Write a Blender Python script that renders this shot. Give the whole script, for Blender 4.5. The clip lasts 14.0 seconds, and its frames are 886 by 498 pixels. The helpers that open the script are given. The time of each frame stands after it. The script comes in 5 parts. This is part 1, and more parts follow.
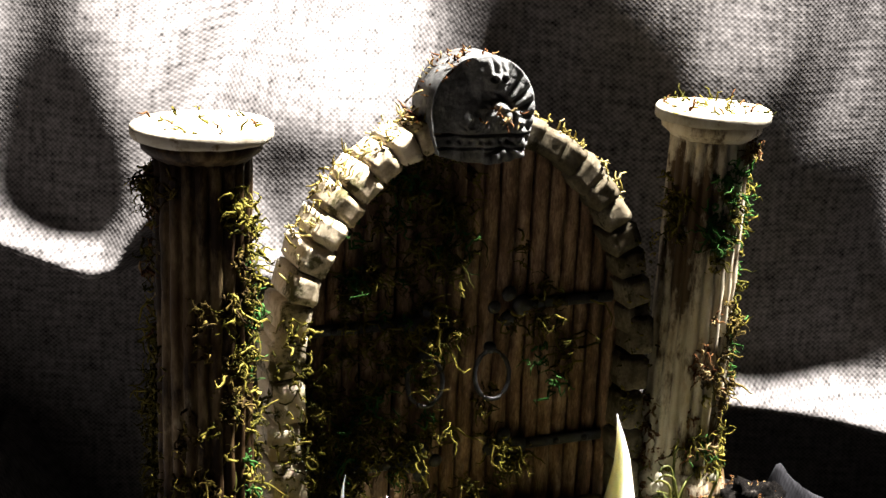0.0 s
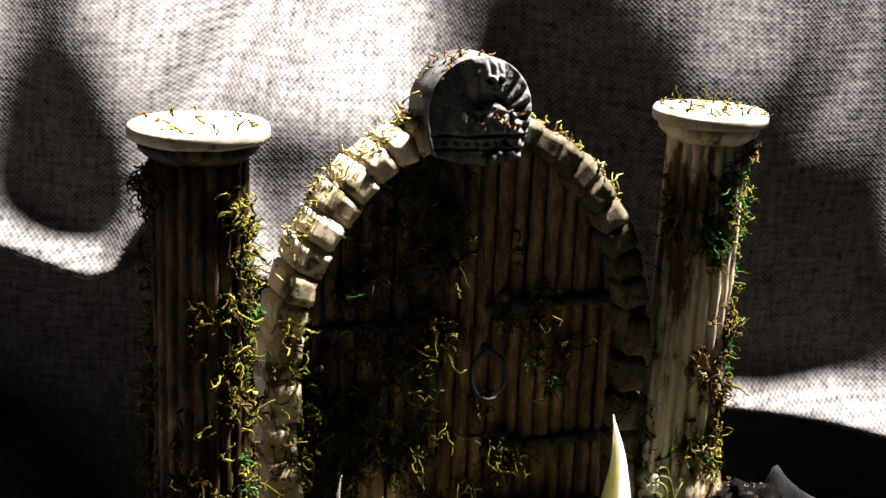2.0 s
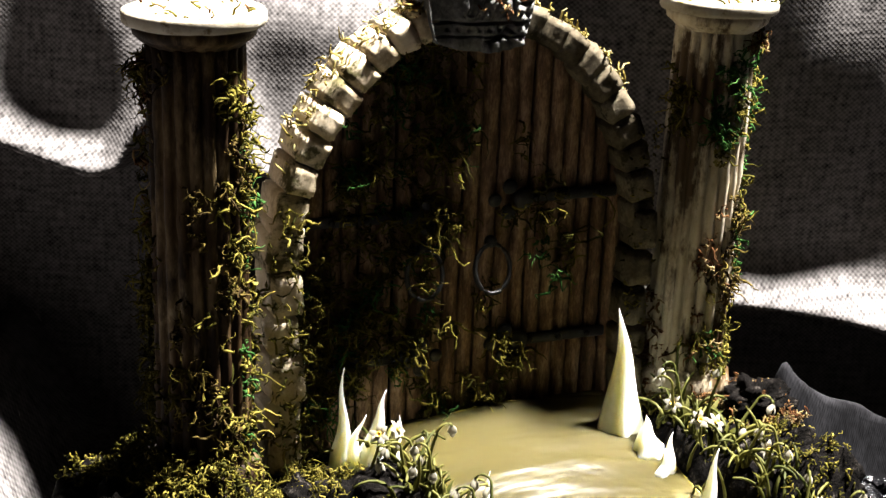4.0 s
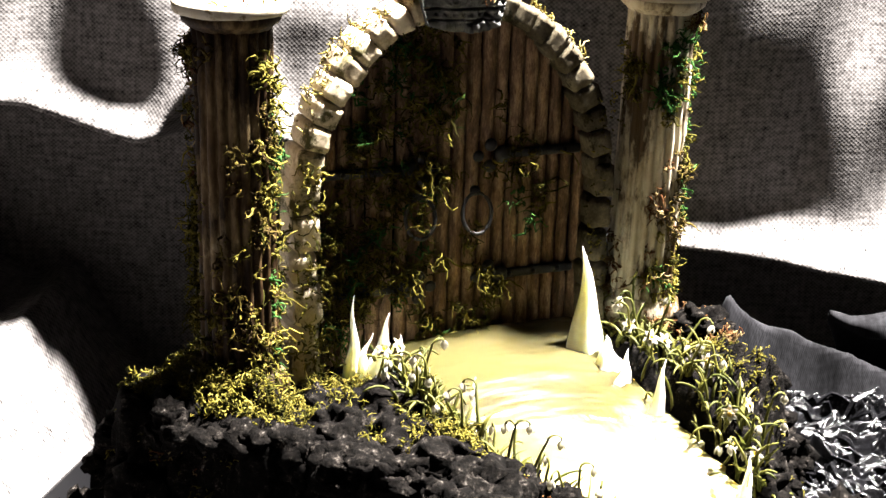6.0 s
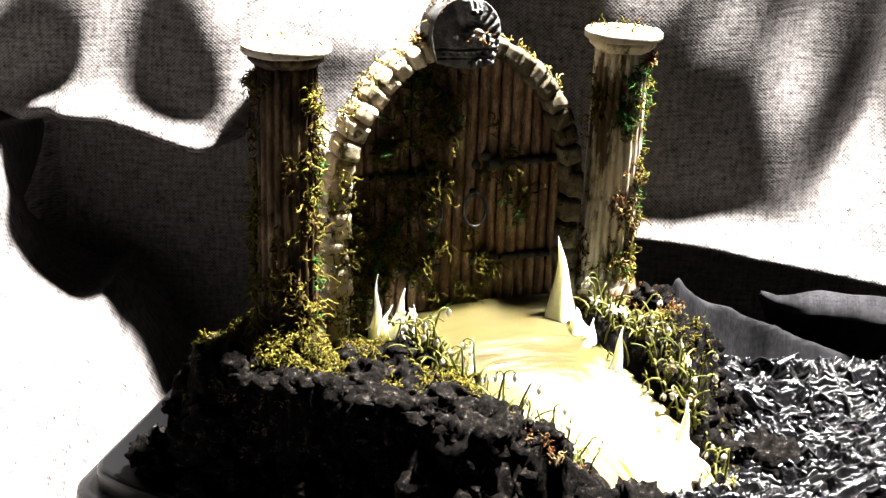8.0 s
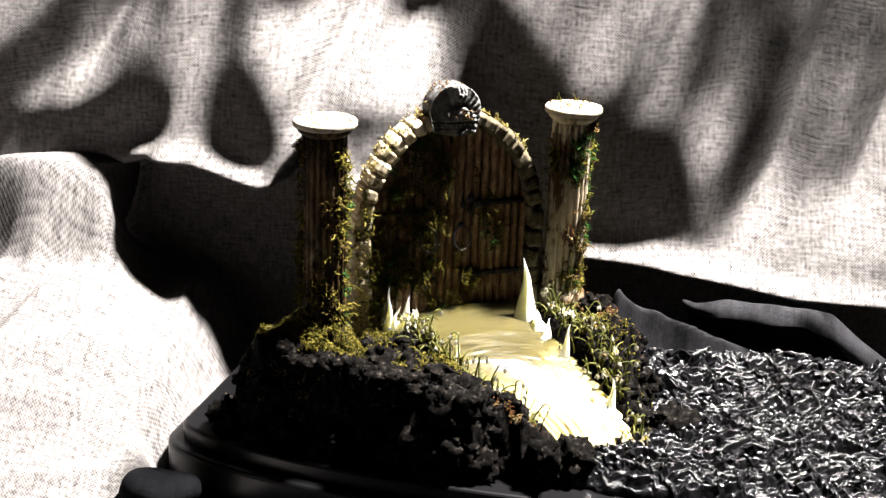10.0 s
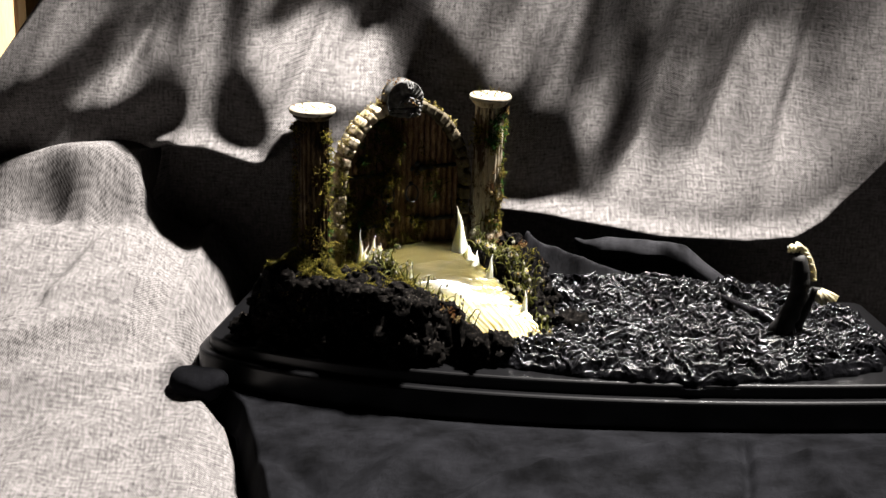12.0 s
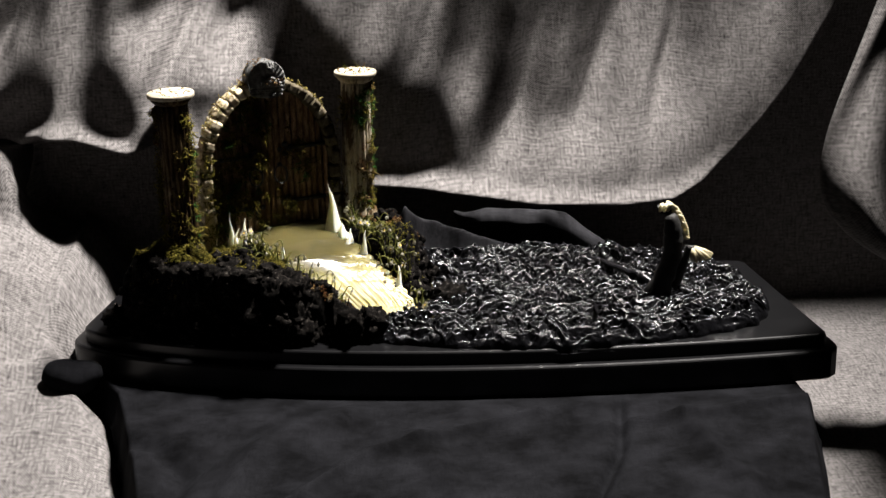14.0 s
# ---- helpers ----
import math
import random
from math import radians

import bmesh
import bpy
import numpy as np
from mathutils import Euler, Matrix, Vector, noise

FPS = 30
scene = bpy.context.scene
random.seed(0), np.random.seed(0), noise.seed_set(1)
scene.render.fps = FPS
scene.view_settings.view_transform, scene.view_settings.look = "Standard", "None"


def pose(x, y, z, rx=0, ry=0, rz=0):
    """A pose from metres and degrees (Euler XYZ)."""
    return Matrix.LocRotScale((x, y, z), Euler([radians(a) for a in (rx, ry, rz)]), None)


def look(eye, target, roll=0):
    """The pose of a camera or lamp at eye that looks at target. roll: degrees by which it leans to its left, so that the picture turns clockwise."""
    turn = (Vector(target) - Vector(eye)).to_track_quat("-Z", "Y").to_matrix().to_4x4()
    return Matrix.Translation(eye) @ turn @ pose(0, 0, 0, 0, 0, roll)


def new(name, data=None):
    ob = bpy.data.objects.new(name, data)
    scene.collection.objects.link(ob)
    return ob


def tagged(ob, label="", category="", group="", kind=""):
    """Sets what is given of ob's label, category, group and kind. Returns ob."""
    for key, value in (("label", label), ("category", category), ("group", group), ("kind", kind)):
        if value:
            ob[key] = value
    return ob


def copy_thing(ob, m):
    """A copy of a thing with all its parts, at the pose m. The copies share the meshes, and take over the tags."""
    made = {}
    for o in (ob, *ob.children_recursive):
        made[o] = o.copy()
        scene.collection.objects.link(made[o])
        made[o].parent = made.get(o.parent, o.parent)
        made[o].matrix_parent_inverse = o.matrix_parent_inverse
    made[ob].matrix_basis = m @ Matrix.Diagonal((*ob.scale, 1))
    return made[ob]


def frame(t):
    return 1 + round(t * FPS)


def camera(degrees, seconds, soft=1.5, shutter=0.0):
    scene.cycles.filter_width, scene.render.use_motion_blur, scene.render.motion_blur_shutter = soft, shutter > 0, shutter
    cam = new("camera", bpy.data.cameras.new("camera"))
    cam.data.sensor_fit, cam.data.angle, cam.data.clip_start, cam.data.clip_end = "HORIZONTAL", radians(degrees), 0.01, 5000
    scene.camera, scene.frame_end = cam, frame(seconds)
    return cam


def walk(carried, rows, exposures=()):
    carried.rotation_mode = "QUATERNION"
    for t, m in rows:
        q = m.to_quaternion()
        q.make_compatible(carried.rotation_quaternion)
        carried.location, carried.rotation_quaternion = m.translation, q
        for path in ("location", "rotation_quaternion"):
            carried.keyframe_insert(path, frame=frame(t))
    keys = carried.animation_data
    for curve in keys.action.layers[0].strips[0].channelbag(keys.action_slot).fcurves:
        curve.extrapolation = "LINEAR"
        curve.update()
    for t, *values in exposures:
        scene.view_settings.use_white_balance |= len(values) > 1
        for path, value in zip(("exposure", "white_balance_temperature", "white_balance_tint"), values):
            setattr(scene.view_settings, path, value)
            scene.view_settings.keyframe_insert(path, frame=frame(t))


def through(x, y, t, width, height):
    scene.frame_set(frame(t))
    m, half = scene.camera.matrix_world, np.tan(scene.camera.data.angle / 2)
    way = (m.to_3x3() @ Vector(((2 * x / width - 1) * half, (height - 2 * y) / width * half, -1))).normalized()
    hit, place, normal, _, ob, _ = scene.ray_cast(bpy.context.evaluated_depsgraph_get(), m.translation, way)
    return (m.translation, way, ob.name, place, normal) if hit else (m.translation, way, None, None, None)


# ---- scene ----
cam = camera(32.38, 14.0)
ROWS = [
    (0, -0.0020, -0.2752, 0.1740, 74.52, -2.42, 1.40),
    (0.5, -0.0011, -0.2751, 0.1747, 74.49, -2.36, 1.32),
    (1, -0.0012, -0.2752, 0.1750, 74.86, -2.43, 0.96),
    (1.5, 0.0005, -0.2752, 0.1739, 74.87, -2.48, 1.12),
    (2, -0.0006, -0.2758, 0.1737, 74.65, -2.51, 1.58),
    (2.5, -0.0008, -0.2750, 0.1738, 74.29, -2.46, 1.74),
    (3, -0.0011, -0.2746, 0.1738, 74.17, -2.43, 1.75),
    (3.5, -0.0004, -0.2744, 0.1720, 73.36, -2.34, 1.84),
    (4, 0.0024, -0.2734, 0.1674, 71.66, -2.17, 2.19),
    (4.2, 0.0011, -0.2731, 0.1674, 70.77, -2.09, 1.82),
    (6.3, 0.0069, -0.3597, 0.1834, 71.33, -1.59, 2.14),
    (6.5, 0.0062, -0.3775, 0.1882, 71.43, -1.70, 2.02),
    (7, 0.0058, -0.3857, 0.1904, 71.51, -1.81, 2.03),
    (7.5, 0.0038, -0.3896, 0.1955, 71.00, -2.06, 1.82),
    (8, 0.0048, -0.4198, 0.2030, 71.31, -1.97, 1.83),
    (8.2, 0.0060, -0.4386, 0.2104, 71.17, -2.11, 2.03),
    (10.3, 0.0239, -0.6169, 0.2666, 71.20, -2.11, 3.33),
    (10.5, 0.0219, -0.6634, 0.2718, 71.86, -2.01, 2.81),
    (11, 0.0059, -0.7834, 0.3024, 72.30, -2.22, 1.30),
    (11.5, -0.0034, -0.7789, 0.2990, 71.86, -2.14, 0.39),
    (12, 0.0106, -0.7850, 0.3012, 71.74, -1.49, -0.37),
    (12.5, 0.0283, -0.7893, 0.2927, 71.87, -0.49, -0.87),
    (13, 0.0546, -0.7861, 0.2908, 71.69, 0.79, -1.49),
    (13.5, 0.0706, -0.7868, 0.2870, 71.81, 1.52, -1.75),
    (14, 0.0622, -0.7850, 0.2890, 71.63, 1.24, -2.46),
]
EXPOSURES = [(0.0, 0.26), (1.0, -0.2), (3.3, -0.2), (4.0, 0.04), (6.5, 1.08), (7.5, 0.98), (8.0, 0.9), (9.3, 0.3), (10.5, 0.0), (11.0, -0.36), (11.5, -0.7), (12.5, -0.64), (13.0, -0.92), (13.5, -1.17), (14.0, -1.2)]
walk(cam, [(t, pose(*r)) for t, *r in ROWS], EXPOSURES)

# world: a dark room with one strong lamp above and behind the model
world = bpy.data.worlds.new("room")
scene.world = world
world.use_nodes = True
world.node_tree.nodes["Background"].inputs[0].default_value = (1.0, 0.95, 0.9, 1)
world.node_tree.nodes["Background"].inputs[1].default_value = 0.0008

LAMP = Vector((0.52, 0.217, 1.40))
lamp_data = bpy.data.lights.new("lamp", "SPOT")
lamp_data.energy, lamp_data.color = 1510.0, (1.0, 0.945, 0.9)
lamp_data.spot_size, lamp_data.spot_blend, lamp_data.shadow_soft_size = radians(48), 0.9, 0.085
lamp = new("desk_lamp_light", lamp_data)
lamp.matrix_world = look(LAMP, (-0.12, -0.02, 0.0))
# the light in the room behind the cloth
back_data = bpy.data.lights.new("room_lamp", "SPOT")
back_data.energy, back_data.color = 1000.0, (1.0, 0.88, 0.68)
back_data.spot_size, back_data.spot_blend, back_data.shadow_soft_size = radians(34), 0.6, 0.05
back_lamp = new("room_lamp_light", back_data)
back_lamp.matrix_world = look((-1.3, 0.2, 0.7), (-0.42, 0.74, 0.08))


# ---- materials ----
def nodes_of(name):
    m = bpy.data.materials.new(name)
    m.use_nodes = True
    t = m.node_tree
    return m, t, t.nodes["Principled BSDF"]


def add(t, kind, **values):
    n = t.nodes.new(kind)
    for k, v in values.items():
        if k == "operation":
            n.operation = v
        elif k == "data_type":
            n.data_type = v
        elif k == "blend_type":
            n.blend_type = v
        else:
            n.inputs[k].default_value = v
    return n


def ramp(t, src, stops):
    r = t.nodes.new("ShaderNodeValToRGB")
    el = r.color_ramp.elements
    while len(el) < len(stops):
        el.new(0.5)
    for e, (p, c) in zip(el, stops):
        e.position, e.color = p, (*c, 1)
    t.links.new(src, r.inputs[0])
    return r


def surface(name, stops, scale=300.0, rough=0.8, bump=0.3, bump_scale=None, fine=None, metallic=0.0, dist=0.0004,
            sss=0.0, sss_radius=(0.004, 0.003, 0.001), spec=0.5, coat=0.0, island=0.0, stretch=(1, 1, 1), dirt=None, through=0.0):
    """A rough natural surface: colours mixed by noise at two scales, with relief."""
    m, t, b = nodes_of(name)
    co = add(t, "ShaderNodeTexCoord")
    mp = add(t, "ShaderNodeMapping")
    mp.inputs["Scale"].default_value = stretch
    t.links.new(co.outputs["Object"], mp.inputs[0])
    n1 = add(t, "ShaderNodeTexNoise", Scale=scale, Detail=6.0, Roughness=0.65)
    n2 = add(t, "ShaderNodeTexNoise", Scale=fine or scale * 6, Detail=4.0, Roughness=0.6)
    t.links.new(mp.outputs[0], n1.inputs["Vector"])
    t.links.new(mp.outputs[0], n2.inputs["Vector"])
    mix = add(t, "ShaderNodeMath", operation="MULTIPLY_ADD")
    t.links.new(n2.outputs[0], mix.inputs[0])
    mix.inputs[1].default_value = 0.45
    t.links.new(n1.outputs[0], mix.inputs[2])
    last = mix
    if island:
        geo = add(t, "ShaderNodeNewGeometry")
        inf = add(t, "ShaderNodeObjectInfo")
        s = add(t, "ShaderNodeMath", operation="ADD")
        t.links.new(geo.outputs["Random Per Island"], s.inputs[0])
        t.links.new(inf.outputs["Random"], s.inputs[1])
        fr = add(t, "ShaderNodeMath", operation="FRACT")
        t.links.new(s.outputs[0], fr.inputs[0])
        ma = add(t, "ShaderNodeMath", operation="MULTIPLY_ADD")
        t.links.new(fr.outputs[0], ma.inputs[0])
        ma.inputs[1].default_value = island
        t.links.new(last.outputs[0], ma.inputs[2])
        sb = add(t, "ShaderNodeMath", operation="SUBTRACT")
        t.links.new(ma.outputs[0], sb.inputs[0])
        sb.inputs[1].default_value = island * 0.5
        last = sb
    lo, hi = 0.45, 1.0
    stops = [(lo + p * (hi - lo), c) for p, c in stops]
    r = ramp(t, last.outputs[0], stops)
    out = r.outputs[0]
    if dirt:
        dn = add(t, "ShaderNodeTexNoise", Scale=dirt[0], Detail=7.0, Roughness=0.7)
        t.links.new(mp.outputs[0], dn.inputs["Vector"])
        dm = ramp(t, dn.outputs[0], [(dirt[1], (0, 0, 0)), (dirt[1] + 0.08, (1, 1, 1))])
        mx = add(t, "ShaderNodeMix", data_type="RGBA")
        t.links.new(dm.outputs[0], mx.inputs[0])
        t.links.new(out, mx.inputs[6])
        mx.inputs[7].default_value = (*dirt[2], 1)
        out = mx.outputs[2]
    t.links.new(out, b.inputs["Base Color"])
    b.inputs["Roughness"].default_value = rough
    b.inputs["Metallic"].default_value = metallic
    b.inputs["Specular IOR Level"].default_value = spec
    if coat:
        b.inputs["Coat Weight"].default_value = coat
        b.inputs["Coat Roughness"].default_value = 0.08
    if sss:
        b.inputs["Subsurface Weight"].default_value = sss
        b.inputs["Subsurface Radius"].default_value = sss_radius
        b.inputs["Subsurface Scale"].default_value = 1.0
    if through:
        tr = add(t, "ShaderNodeBsdfTranslucent")
        t.links.new(out, tr.inputs[0])
        ms = add(t, "ShaderNodeMixShader")
        ms.inputs[0].default_value = through
        t.links.new(b.outputs[0], ms.inputs[1])
        t.links.new(tr.outputs[0], ms.inputs[2])
        t.links.new(ms.outputs[0], t.nodes["Material Output"].inputs[0])
    if bump:
        bn = add(t, "ShaderNodeTexNoise", Scale=bump_scale or scale * 4, Detail=6.0, Roughness=0.7)
        t.links.new(mp.outputs[0], bn.inputs["Vector"])
        bu = add(t, "ShaderNodeBump", Strength=bump, Distance=dist)
        t.links.new(bn.outputs[0], bu.inputs["Height"])
        t.links.new(bu.outputs[0], b.inputs["Normal"])
    return m


def woven(name, dark, light, pitch, rough=0.9, relief=0.6, slub=0.42, sheen=0.15, fade=0.0, weave=0.14, spec=0.1):
    """Woven cloth by its own thread count; the sheet's UV is in metres."""
    m, t, b = nodes_of(name)
    uv = add(t, "ShaderNodeUVMap")
    warp = add(t, "ShaderNodeTexNoise", Scale=60.0, Detail=3.0)
    t.links.new(uv.outputs[0], warp.inputs["Vector"])
    off = add(t, "ShaderNodeVectorMath", operation="MULTIPLY_ADD")
    t.links.new(warp.outputs["Color"], off.inputs[0])
    off.inputs[1].default_value = (pitch * 0.35, pitch * 0.35, 0)
    t.links.new(uv.outputs[0], off.inputs[2])
    sep = add(t, "ShaderNodeSeparateXYZ")
    t.links.new(off.outputs[0], sep.inputs[0])
    waves = []
    for k in (0, 1):
        a = add(t, "ShaderNodeMath", operation="MULTIPLY")
        t.links.new(sep.outputs[k], a.inputs[0])
        a.inputs[1].default_value = 2 * math.pi / pitch
        s = add(t, "ShaderNodeMath", operation="SINE")
        t.links.new(a.outputs[0], s.inputs[0])
        waves.append(s)
    prod = add(t, "ShaderNodeMath", operation="MULTIPLY")
    t.links.new(waves[0].outputs[0], prod.inputs[0])
    t.links.new(waves[1].outputs[0], prod.inputs[1])
    # slubs: threads lighter and darker along their length
    threads = []
    for sc in ((1 / pitch, 110.0, 1), (110.0, 1 / pitch, 1)):
        mp = add(t, "ShaderNodeMapping")
        mp.inputs["Scale"].default_value = sc
        t.links.new(uv.outputs[0], mp.inputs[0])
        nn = add(t, "ShaderNodeTexNoise", Scale=1.0, Detail=2.0)
        t.links.new(mp.outputs[0], nn.inputs["Vector"])
        threads.append(nn)
    th = add(t, "ShaderNodeMath", operation="ADD")
    t.links.new(threads[0].outputs[0], th.inputs[0])
    t.links.new(threads[1].outputs[0], th.inputs[1])
    v = add(t, "ShaderNodeMath", operation="MULTIPLY_ADD")
    t.links.new(th.outputs[0], v.inputs[0])
    v.inputs[1].default_value = slub
    k2 = add(t, "ShaderNodeMath", operation="MULTIPLY_ADD")
    t.links.new(prod.outputs[0], k2.inputs[0])
    k2.inputs[1].default_value = weave
    k2.inputs[2].default_value = 0.5 - slub
    t.links.new(k2.outputs[0], v.inputs[2])
    fz = add(t, "ShaderNodeTexNoise", Scale=0.75 / pitch, Detail=2.0, Roughness=0.5)
    t.links.new(uv.outputs[0], fz.inputs["Vector"])
    v2 = add(t, "ShaderNodeMath", operation="MULTIPLY_ADD")
    t.links.new(fz.outputs[0], v2.inputs[0])
    v2.inputs[1].default_value = 0.5
    t.links.new(v.outputs[0], v2.inputs[2])
    v3 = add(t, "ShaderNodeMath", operation="SUBTRACT")
    t.links.new(v2.outputs[0], v3.inputs[0])
    v3.inputs[1].default_value = 0.25
    v = v3
    r = ramp(t, v.outputs[0], [(0.2, dark), (0.8, light)])
    t.links.new(r.outputs[0], b.inputs["Base Color"])
    b.inputs["Roughness"].default_value = rough
    b.inputs["Specular IOR Level"].default_value = spec
    if fade:
        fd = add(t, "ShaderNodeTexNoise", Scale=fade, Detail=6.0, Roughness=0.65)
        t.links.new(uv.outputs[0], fd.inputs["Vector"])
        fr = ramp(t, fd.outputs[0], [(0.35, (0.2, 0.2, 0.2)), (0.68, (1, 1, 1))])
        fm = add(t, "ShaderNodeMix", data_type="RGBA", blend_type="MULTIPLY")
        fm.inputs[0].default_value = 1.0
        t.links.new(r.outputs[0], fm.inputs[6])
        t.links.new(fr.outputs[0], fm.inputs[7])
        t.links.new(fm.outputs[2], b.inputs["Base Color"])
    b.inputs["Sheen Weight"].default_value = sheen
    bu = add(t, "ShaderNodeBump", Strength=relief, Distance=pitch * 0.4)
    t.links.new(v.outputs[0], bu.inputs["Height"])
    t.links.new(bu.outputs[0], b.inputs["Normal"])
    return m


LINEN = woven("grey_linen", (0.012, 0.0113, 0.011), (0.175, 0.165, 0.1615), 0.0013, relief=0.34, slub=0.47, weave=0.13, sheen=0.0, spec=0.03)
BLACK_CLOTH = woven("black_cotton", (0.0012, 0.0012, 0.0014), (0.0108, 0.0111, 0.013), 0.0005, relief=0.15, slub=0.3, sheen=0.0, fade=32.0, spec=0.02)
# same black cotton with light put into its colour, for the fold behind the pool
BLACK_CLOTH_LIT = woven("lit_black_cotton", (0.004, 0.004, 0.0045), (0.034, 0.034, 0.0375), 0.0005, relief=0.2, slub=0.3, sheen=0.0, fade=60.0, spec=0.02)
LACQUER = surface("black_lacquer", [(0, (0.001, 0.001, 0.00125)), (1, (0.0025, 0.0025, 0.0028))], 40, 0.28, 0.03, spec=0.3)
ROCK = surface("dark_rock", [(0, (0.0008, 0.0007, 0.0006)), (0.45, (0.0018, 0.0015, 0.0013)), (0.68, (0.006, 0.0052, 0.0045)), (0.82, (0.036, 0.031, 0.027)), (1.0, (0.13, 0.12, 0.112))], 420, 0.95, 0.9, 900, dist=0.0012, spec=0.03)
STONE = surface("cream_stone", [(0, (0.24, 0.185, 0.11)), (0.5, (0.56, 0.47, 0.325)), (1, (0.72, 0.64, 0.5))], 220, 0.85, 0.35, 1500, island=0.25, dirt=(110, 0.53, (0.07, 0.06, 0.02)), spec=0.25)
MORTAR = surface("black_tar", [(0, (0.001, 0.001, 0.0012)), (0.8, (0.003, 0.003, 0.0035)), (1, (0.02, 0.02, 0.022))], 160, 0.15, 0.04, 600, dist=0.0005, spec=0.5)
PLASTER = surface("column_plaster", [(0, (0.2, 0.15, 0.08)), (0.4, (0.4, 0.345, 0.245)), (1, (0.53, 0.485, 0.385))], 160, 0.6, 0.2, 1200, dirt=(85, 0.46, (0.05, 0.028, 0.008)), stretch=(1, 1, 0.4), spec=0.25)
# darker copy of the stone: shade put into its colour, plus brown dirt
STONE_SHADED_SOILED = surface("shaded_soiled_stone", [(0, (0.03, 0.024, 0.013)), (0.5, (0.085, 0.07, 0.045)), (1, (0.2, 0.175, 0.125))], 220, 0.85, 0.35, 1500, island=0.25, dirt=(110, 0.5, (0.02, 0.016, 0.006)), spec=0.12)
CAP = surface("column_cap_plaster", [(0, (0.1612, 0.1302, 0.0806)), (0.4, (0.2604, 0.2294, 0.1705)), (1, (0.3348, 0.31, 0.2542))], 220, 0.65, 0.3, 1400, dirt=(240, 0.58, (0.09, 0.06, 0.02)), spec=0.25)
# left column's plaster: its shade is painted in as darker colour, besides the dirt
PLASTER_SHADED_SOILED = surface("shaded_soiled_column_plaster", [(0, (0.0138, 0.0069, 0.0023)), (0.4, (0.0483, 0.02875, 0.0115)), (0.75, (0.115, 0.0828, 0.0414)), (1, (0.276, 0.23, 0.1495))], 160, 0.6, 0.2, 1200, dirt=(70, 0.44, (0.010, 0.005, 0.0015)), stretch=(1, 1, 0.35), spec=0.08)
PLANK = surface("weathered_wood", [(0, (0.0459, 0.0306, 0.01836)), (0.45, (0.1734, 0.102, 0.0561)), (0.8, (0.408, 0.2754, 0.1632)), (1, (0.51, 0.408, 0.2856))], 500, 0.6, 1.0, 1400, stretch=(1, 1, 0.3), island=0.12, dist=0.0005, spec=0.2)
IRON = surface("black_iron", [(0, (0.008, 0.008, 0.009)), (1, (0.05, 0.05, 0.05))], 600, 0.45, 0.4, metallic=0.6)
CREST = surface("grey_carved_stone", [(0, (0.0245, 0.0245, 0.02352)), (0.5, (0.0784, 0.0784, 0.07595)), (1, (0.1862, 0.1862, 0.1764))], 300, 0.6, 0.5, 1800, spec=0.2)
def resin():
    m, t, b = nodes_of("yellow_resin")
    co = add(t, "ShaderNodeTexCoord")
    sep = add(t, "ShaderNodeSeparateXYZ")
    t.links.new(co.outputs["Object"], sep.inputs[0])
    mp = add(t, "ShaderNodeMapping")
    mp.inputs["Rotation"].default_value = (0, 0, radians(-24))
    mp.inputs["Scale"].default_value = (0.22, 1, 1)
    t.links.new(co.outputs["Object"], mp.inputs[0])
    n1 = add(t, "ShaderNodeTexNoise", Scale=330.0, Detail=5.0, Roughness=0.6)
    t.links.new(mp.outputs[0], n1.inputs["Vector"])
    n2 = add(t, "ShaderNodeTexNoise", Scale=60.0, Detail=3.0)
    t.links.new(co.outputs["Object"], n2.inputs["Vector"])
    a = add(t, "ShaderNodeMath", operation="MULTIPLY_ADD")
    t.links.new(n1.outputs[0], a.inputs[0])
    a.inputs[1].default_value = 0.004
    t.links.new(sep.outputs[2], a.inputs[2])
    a2 = add(t, "ShaderNodeMath", operation="MULTIPLY_ADD")
    t.links.new(n2.outputs[0], a2.inputs[0])
    a2.inputs[1].default_value = 0.012
    t.links.new(a.outputs[0], a2.inputs[2])
    rg = add(t, "ShaderNodeMapRange")
    rg.inputs["From Min"].default_value, rg.inputs["From Max"].default_value = 0.030, 0.047
    t.links.new(a2.outputs[0], rg.inputs["Value"])
    r = ramp(t, rg.outputs[0], [(0.0, (0.4, 0.365, 0.21)), (0.35, (0.165, 0.15, 0.073)), (0.6, (0.046, 0.038, 0.011)), (0.85, (0.031, 0.025, 0.0065)), (1.0, (0.045, 0.037, 0.012))])
    t.links.new(r.outputs[0], b.inputs["Base Color"])
    b.inputs["Roughness"].default_value = 0.2
    b.inputs["Specular IOR Level"].default_value = 0.25
    b.inputs["Subsurface Weight"].default_value = 0.9
    b.inputs["Subsurface Radius"].default_value = (0.003, 0.0025, 0.0012)
    b.inputs["Subsurface Scale"].default_value = 1.0
    bu = add(t, "ShaderNodeBump", Strength=0.06, Distance=0.0005)
    t.links.new(n1.outputs[0], bu.inputs["Height"])
    t.links.new(bu.outputs[0], b.inputs["Normal"])
    return m


RESIN = resin()
SPIKE = surface("pale_resin", [(0, (0.56, 0.57, 0.46)), (1, (0.74, 0.76, 0.68))], 150, 0.2, 0.25, sss=0.9, sss_radius=(0.005, 0.0045, 0.003))
TAR = surface("black_tar", [(0, (0.0014, 0.0014, 0.00175)), (0.8, (0.0042, 0.0042, 0.0049)), (1, (0.0175, 0.0175, 0.01925))], 160, 0.24, 0.5, 1500, coat=0.0, dist=0.0004, spec=0.25)
